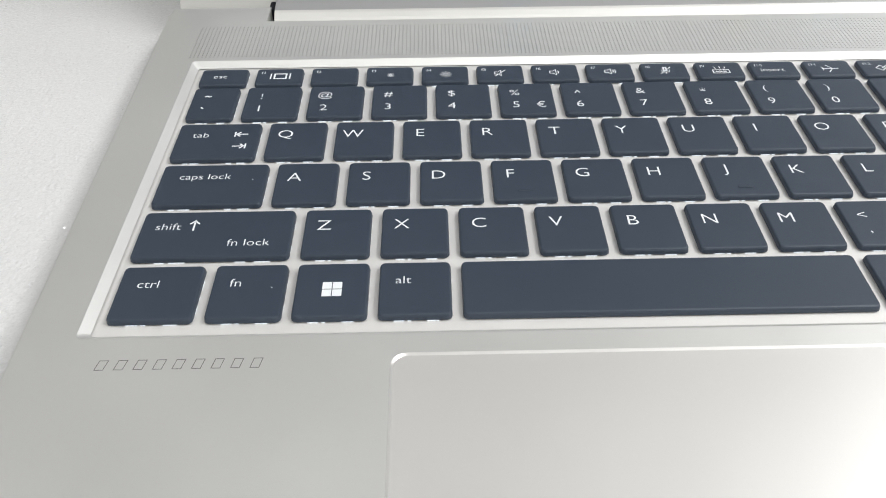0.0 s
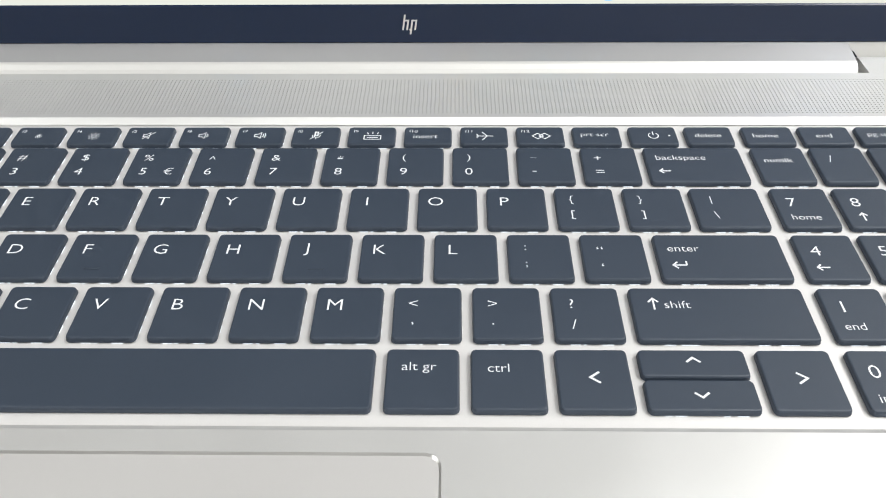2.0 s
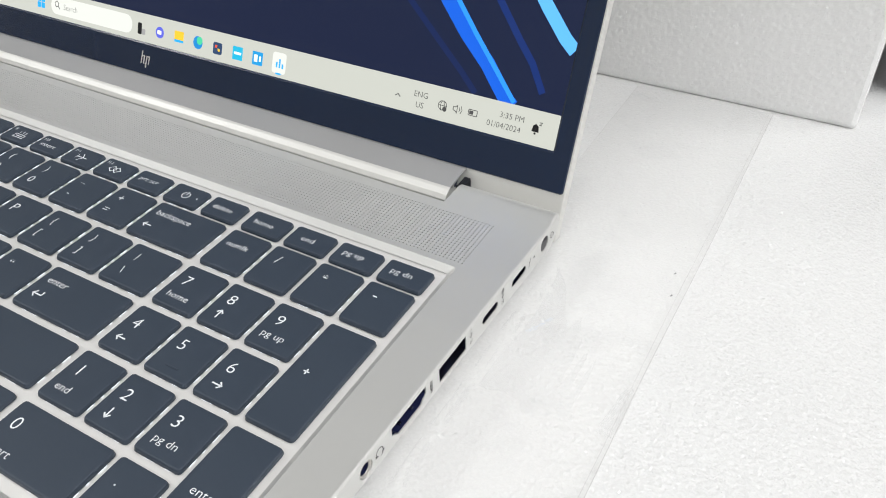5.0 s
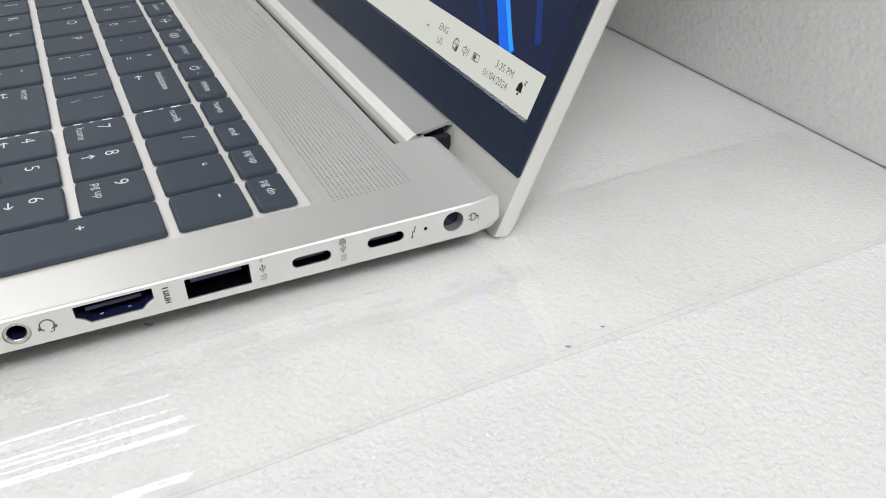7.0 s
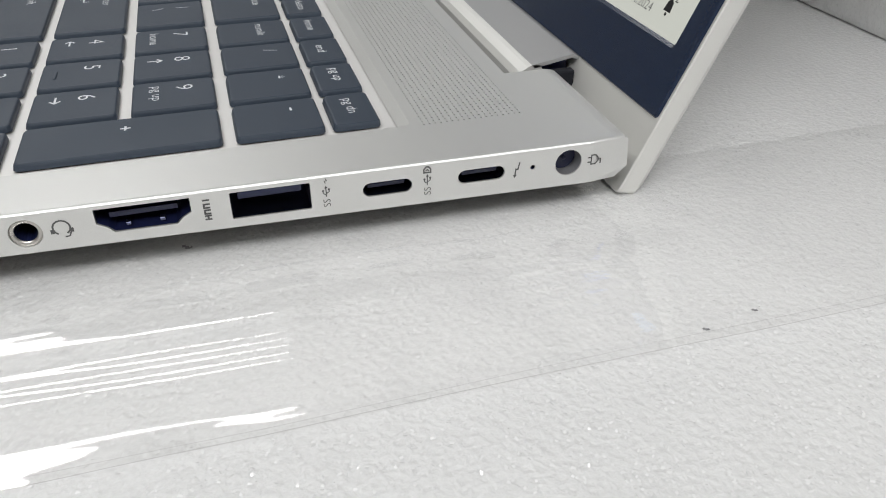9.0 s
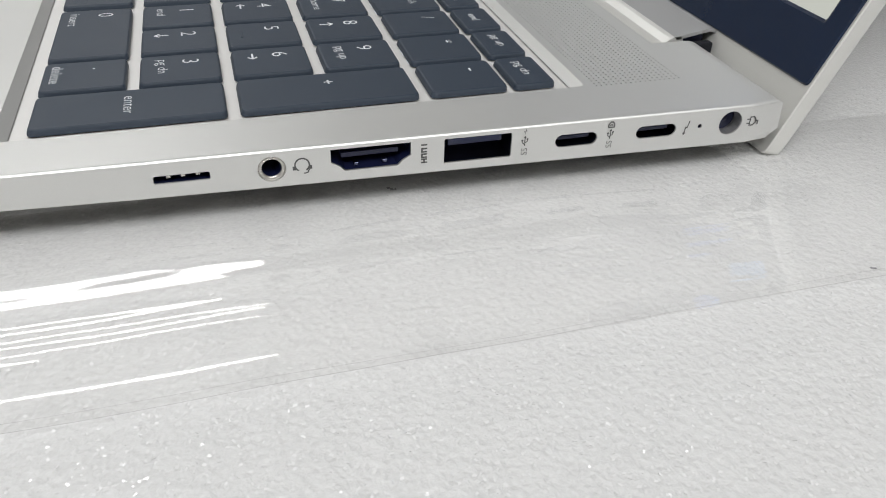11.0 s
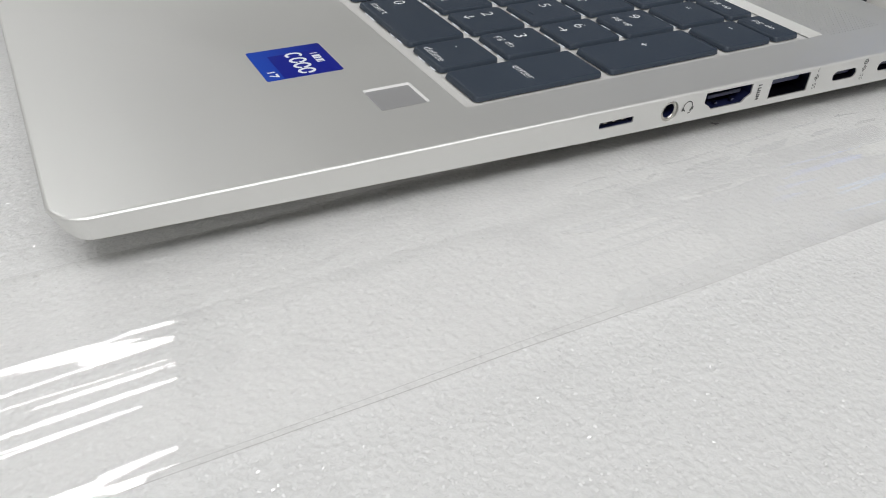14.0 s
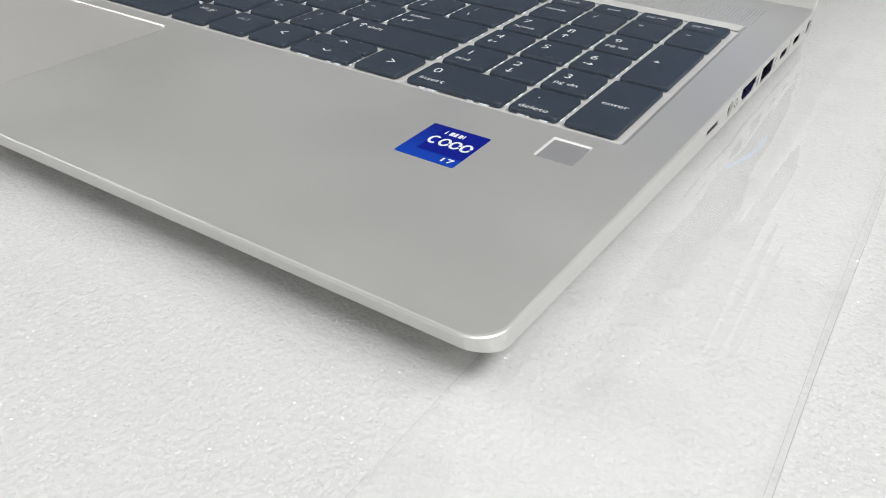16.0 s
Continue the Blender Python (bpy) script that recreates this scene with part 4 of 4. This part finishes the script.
on_lid("icon", squares(102.1, 19.5, 2.2, 0.25), CYAN_PIX, "blue four-pane start icon", 0.16)


def search_mark(bm):
    stroke(bm, arc(112.0, 20.2, 1.1, 0, 345, 14), 0.3, 0, True)
    stroke(bm, [(112.8, 19.4), (113.8, 18.4)], 0.35)


on_lid("search_icon", search_mark, GREY_PIX, "", 0.17)
on_lid("search_word", lambda bm: lettering(bm, "Search", 116.2, 19.6, 3.2, 0, 1.0, True), pixel_colour("light_grey", (0.30, 0.30, 0.28), 0.8), "", 0.17)


def rect(cx, cy, w, h, r=0.4):
    return lambda bm: poly(bm, rounded(cx - w / 2, cy - h / 2, cx + w / 2, cy + h / 2, r, 2))


def round_spot(cx, cy, r):
    return lambda bm: disc(bm, cx, cy, r, 0, 18)


ICONS = [
    (rect(160.9, 19.0, 2.2, 4.4), "black", (0.005, 0.005, 0.006), 0), (rect(163.0, 18.0, 2.0, 2.2), "mid_grey", (0.30, 0.30, 0.30), 1),
    (round_spot(171.8, 19.3, 2.2), "violet", (0.10, 0.12, 0.62), 0), (rect(171.6, 19.3, 2.2, 1.5), "white", (0.9, 0.9, 0.9), 1),
    (rect(182.0, 19.6, 4.8, 4.0), "yellow", (0.85, 0.50, 0.03), 0), (rect(182.0, 17.9, 4.8, 0.9), "cyan", (0.02, 0.36, 0.80), 1),
    (round_spot(191.8, 19.2, 2.4), "edge_blue", (0.01, 0.22, 0.55), 0), (round_spot(192.6, 20.0, 1.5), "edge_green", (0.06, 0.55, 0.30), 1),
    (rect(201.7, 18.9, 4.4, 4.4, 0.8), "store", (0.02, 0.05, 0.12), 0), (rect(201.0, 19.6, 1.0, 1.0, 0.1), "red", (0.75, 0.08, 0.03), 1), (rect(202.3, 18.4, 1.0, 1.0, 0.1), "yellow", (0.85, 0.5, 0.03), 1),
    (rect(211.5, 19.0, 4.8, 4.8, 0.2), "teal", (0.01, 0.40, 0.62), 0), (rect(211.5, 19.0, 3.4, 0.9, 0.2), "white", (0.9, 0.9, 0.9), 1),
    (rect(221.0, 19.0, 4.8, 4.8, 0.2), "app_blue", (0.01, 0.28, 0.62), 0), (rect(220.2, 19.0, 1.6, 2.6, 0.2), "white", (0.9, 0.9, 0.9), 1), (rect(222.2, 19.0, 0.7, 2.0, 0.1), "white", (0.9, 0.9, 0.9), 1),
    (rect(231.0, 19.3, 6.2, 7.4, 1.0), "pale", (0.9, 0.92, 0.86), 0), (rect(230.0, 18.6, 0.7, 2.0, 0.1), "cyan", (0.02, 0.36, 0.80), 1), (rect(231.3, 19.2, 0.7, 3.2, 0.1), "cyan", (0.02, 0.36, 0.80), 1), (rect(232.6, 18.4, 0.7, 1.6, 0.1), "cyan", (0.02, 0.36, 0.80), 1),
    (rect(231.0, 15.5, 2.6, 0.6, 0.25), "cyan", (0.02, 0.36, 0.80), 1)]
for build, name, colour, level in ICONS:
    on_lid("icon", build, pixel_colour(name, colour), "", 0.165 + 0.006 * level)


def tray_marks(bm):
    stroke(bm, [(280.4, 18.6), (281.4, 19.5), (282.4, 18.6)], 0.3)
    lettering(bm, "ENG", 290.1, 20.9, 2.7)
    lettering(bm, "US", 290.1, 17.5, 2.7)
    stroke(bm, arc(298.4, 19.2, 1.5, 0, 345, 18), 0.25, 0, True)
    stroke(bm, arc(298.4, 19.2, 0.7, 0, 345, 14, 1.5), 0.2, 0, True)
    stroke(bm, [(296.9, 19.2), (299.9, 19.2)], 0.2)
    disc(bm, 299.3, 18.2, 0.8)
    stroke(bm, [(302.4, 18.7), (303.0, 18.7), (303.8, 18.0), (303.8, 20.4), (303.0, 19.8), (302.4, 19.8)], 0.25, 0, True)
    stroke(bm, [(304.5, 18.5), (304.8, 19.2), (304.5, 19.9)], 0.22)
    stroke(bm, [(305.1, 18.0), (305.6, 19.2), (305.1, 20.4)], 0.22)
    stroke(bm, rounded(307.9, 18.4, 311.0, 20.2, 0.3, 2), 0.25, 0, True)
    poly(bm, [(308.2, 18.7), (309.6, 18.7), (309.6, 19.9), (308.2, 19.9)])
    lettering(bm, "3:35 PM", 322.9, 21.1, 2.6, 0, 1.0)
    lettering(bm, "01/04/2024", 320.6, 17.7, 2.6, 0, 1.0)


on_lid("clock_and_tray", tray_marks, GREY_PIX, "small grey clock, date and status symbols", 0.17)


def bell(bm):
    poly(bm, [(330.0, 18.4), (330.3, 20.2), (331.2, 20.9), (332.1, 20.2), (332.4, 18.4)])
    disc(bm, 331.2, 17.9, 0.35)
    stroke(bm, [(332.3, 21.5), (333.1, 21.5), (332.3, 20.7), (333.1, 20.7)], 0.22)


on_lid("bell_icon", bell, pixel_colour("black", (0.005, 0.005, 0.006)), "", 0.17)


def slanted_bars(bm):
    for x, lo, hi in ((163.4, 5.9, 10.9), (164.75, 5.9, 9.3), (166.1, 4.5, 9.3), (167.45, 5.9, 9.3)):
        poly(bm, [(x - 0.3 - 0.27 * (9 - lo) * 0.55, lo), (x + 0.3 - 0.27 * (9 - lo) * 0.55, lo), (x + 0.3 - 0.27 * (9 - hi) * 0.55, hi), (x - 0.3 - 0.27 * (9 - hi) * 0.55, hi)])
    stroke(bm, [(163.5, 9.0), (164.8, 9.0)], 0.5)
    stroke(bm, [(165.0, 6.1), (165.6, 6.1)], 0.5)
    stroke(bm, [(166.1, 9.0), (167.4, 9.0)], 0.5)


on_lid("lid_mark", slanted_bars, plain("silver_print", (0.72, 0.70, 0.68), 0.35, 0.6), "four slim slanted silver bars", 0.60)

# ---- foam, film and packing ----


def grid(name, x0, y0, x1, y1, nx, ny, height, mat, label, category, kind="", smooth=True):
    xs, ys = np.linspace(x0, x1, nx + 1), np.linspace(y0, y1, ny + 1)
    verts = [(x * MM, y * MM, height(x, y) * MM) for y in ys for x in xs]
    faces = [(j * (nx + 1) + i, j * (nx + 1) + i + 1, (j + 1) * (nx + 1) + i + 1, (j + 1) * (nx + 1) + i) for j in range(ny) for i in range(nx)]
    mesh = bpy.data.meshes.new(name)
    mesh.from_pydata(verts, [], faces)
    mesh.polygons.foreach_set("use_smooth", [smooth] * len(faces))
    mesh.materials.append(mat)
    return tagged(new(name, mesh), label, category, "", kind)


bm = bmesh.new()
block(bm, -420, -470, TABLE_Z, 760, 520, FOAM_Z, 1.5)
foam_sheet = part("foam_sheet", bm, FOAM, None, "white expanded foam sheet lying flat on the table", category="foam sheet", kind="structure")
FLAKE = plain("glossy_cell_skin", (0.82, 0.82, 0.82), 0.12)
FLAKE.node_tree.nodes["Principled BSDF"].inputs["Specular IOR Level"].default_value = 1.0


def cell_walls(name, areas, density, parent, upright=False):
    """Many tiny tilted cell walls that break the foam's skin and catch the light."""
    rng = np.random.default_rng(7)
    verts = []
    for x0, y0, x1, y1 in areas:
        n = int((x1 - x0) * (y1 - y0) * density)
        x, y = rng.uniform(x0, x1, n), rng.uniform(y0, y1, n)
        turn, lean = rng.uniform(0, 2 * math.pi, n), np.minimum(np.abs(rng.normal(0, 0.28, n)), 0.55)
        a, b = rng.uniform(0.14, 0.40, n), rng.uniform(0.12, 0.25, n)
        c, s = np.cos(turn), np.sin(turn)
        quad = []
        for u, v in ((-1, -1), (0.7, -1), (1, 0.6), (-0.5, 1)):
            rise = v * b * np.tan(lean) + 0.04
            px, py = x + u * a * c - v * b * s, y + u * a * s + v * b * c
            quad.append(np.stack([px, 171.4 - rise, py] if upright else [px, py, FOAM_Z + rise], -1))
        verts.append(np.stack(quad, 1).reshape(-1, 3))
    verts = np.concatenate(verts) * MM
    mesh = bpy.data.meshes.new(name)
    mesh.from_pydata(verts.tolist(), [], np.arange(len(verts)).reshape(-1, 4).tolist())
    mesh.materials.append(FLAKE)
    ob = new(name, mesh)
    ob.parent = parent
    return tagged(ob, "tiny glinting foam cells", kind="stuff")


cell_walls("foam_cells", [(318, -300, 400, 169), (400, -300, 500, 190), (-150, -140, -8, 130), (190, -300, 318, -150)], 0.8, foam_sheet)


FILM_X, FILM_Y = np.linspace(333.5, 387.5, 217), np.linspace(-330, 169, 251)
# slope of the film across its width: flat lee, one long ridge, a run of fine pleats and a curled outer edge
SLOPE_X = [333.5, 336.0, 345.0, 355.0, 358.5, 363.0, 364.5, 366.4, 376.5, 378.0, 381.5, 383.5, 387.5]
SLOPE = [0.0, 0.065, 0.05, 0.035, -0.036, -0.036, 0.07, 0.05, -0.03, -0.07, -0.06, 0.065, 0.085]


def film_table():
    rows = []
    for y in FILM_Y:
        u = FILM_X - 1.6 * math.sin(y / 60)
        slope = np.interp(u, SLOPE_X, SLOPE)
        pleat = np.clip((u - 366.5) / 1.0, 0, 1) * np.clip((376.5 - u) / 1.5, 0, 1)
        curl = np.clip((FILM_X - 381.0) / 2.0, 0, 1)
        slope = slope * (1 - pleat) + pleat * (-0.012 + 0.05 * np.sin((u - 367.0 - 0.6 * math.sin(y / 37)) * 2.0))
        rough = [0.014 * noise.noise(Vector((x / 5, y / 34, 0.3))) + (0.014 + 0.035 * c) * noise.noise(Vector((x / 2.6, y / 18, 2.3))) for x, c in zip(FILM_X, curl)]
        rise = np.cumsum(slope + np.array(rough)) * (FILM_X[1] - FILM_X[0])
        rise += [0.4 * noise.noise(Vector((x / 17, y / 30, 5.1))) for x in FILM_X]
        rows.append(0.35 + rise - min(0.0, rise.min()))
    return np.array(rows)


FILM_RISE = film_table()


def film_height(x, y):
    """The film lies close to the foam, with one long pleated ridge."""
    j = (y - FILM_Y[0]) / (FILM_Y[1] - FILM_Y[0])
    k = min(max(int(j), 0), len(FILM_Y) - 2)
    low, high = np.interp(x, FILM_X, FILM_RISE[k]), np.interp(x, FILM_X, FILM_RISE[k + 1])
    return FOAM_Z + float(low + (high - low) * (j - k))


film = grid("protective_film", FILM_X[0], FILM_Y[0], FILM_X[-1], FILM_Y[-1], 216, 250, film_height, FILM, "clear glossy plastic film strip lying on white foam", "plastic film")
film.visible_shadow = False
# grey strips put in for the dark line along the clear film's edges
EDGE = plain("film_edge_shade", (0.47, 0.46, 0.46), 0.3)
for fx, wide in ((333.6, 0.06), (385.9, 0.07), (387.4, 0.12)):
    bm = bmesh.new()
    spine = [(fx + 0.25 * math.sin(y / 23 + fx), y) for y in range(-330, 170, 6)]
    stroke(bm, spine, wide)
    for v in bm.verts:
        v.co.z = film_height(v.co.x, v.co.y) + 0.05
    part("film_edge", bm, EDGE, film, "thin grey line put in for the film's edge shade")

bm = bmesh.new()
block(bm, 120, 171.5, FOAM_Z, 416, 330, 150, 2.0, 2)
foam_block = part("foam_block", bm, FOAM_CUT, None, "thick upright block of white packing foam", category="foam block")
cell_walls("foam_cells", [(230, -12, 414, 80)], 0.15, foam_block, True)

dark_case = empty("plastic_case", "dark blue-grey plastic case beside the foam block", "case")
bm = bmesh.new()
block(bm, 423, 204, FOAM_Z, 560, 330, 34, 4.0, 2)
part("shell", bm, DARK_BOX, dark_case)
for rz in (2.0, 14.0):
    bm = bmesh.new()
    block(bm, 420.5, 201.5, rz, 560, 206, rz + 2.2, 0.8, 2)
    part("ridge", bm, plain("pale_grey_ridge", (0.35, 0.36, 0.40), 0.4), dark_case)

LINTS = [(383.9, 53.6, 1.0), (382.0, 63.4, 0.8), (339.2, -20.5, 2.0), (373.0, 190.0, 0.6)]
for x, y, ln in LINTS:
    bm = bmesh.new()
    pts = [(x + 0.3 * ln * math.sin(a * 2), y + 0.5 * ln * math.cos(a)) for a in np.linspace(0, 2.2, 5)]
    for p, q in zip(pts, pts[1:]):
        block(bm, min(p[0], q[0]) - 0.06, min(p[1], q[1]) - 0.06, FOAM_Z - 0.05, max(p[0], q[0]) + 0.06, max(p[1], q[1]) + 0.06, FOAM_Z + 0.12)
    part("lint", bm, LINT, None, "tiny dark thread of lint on foam", category="lint")
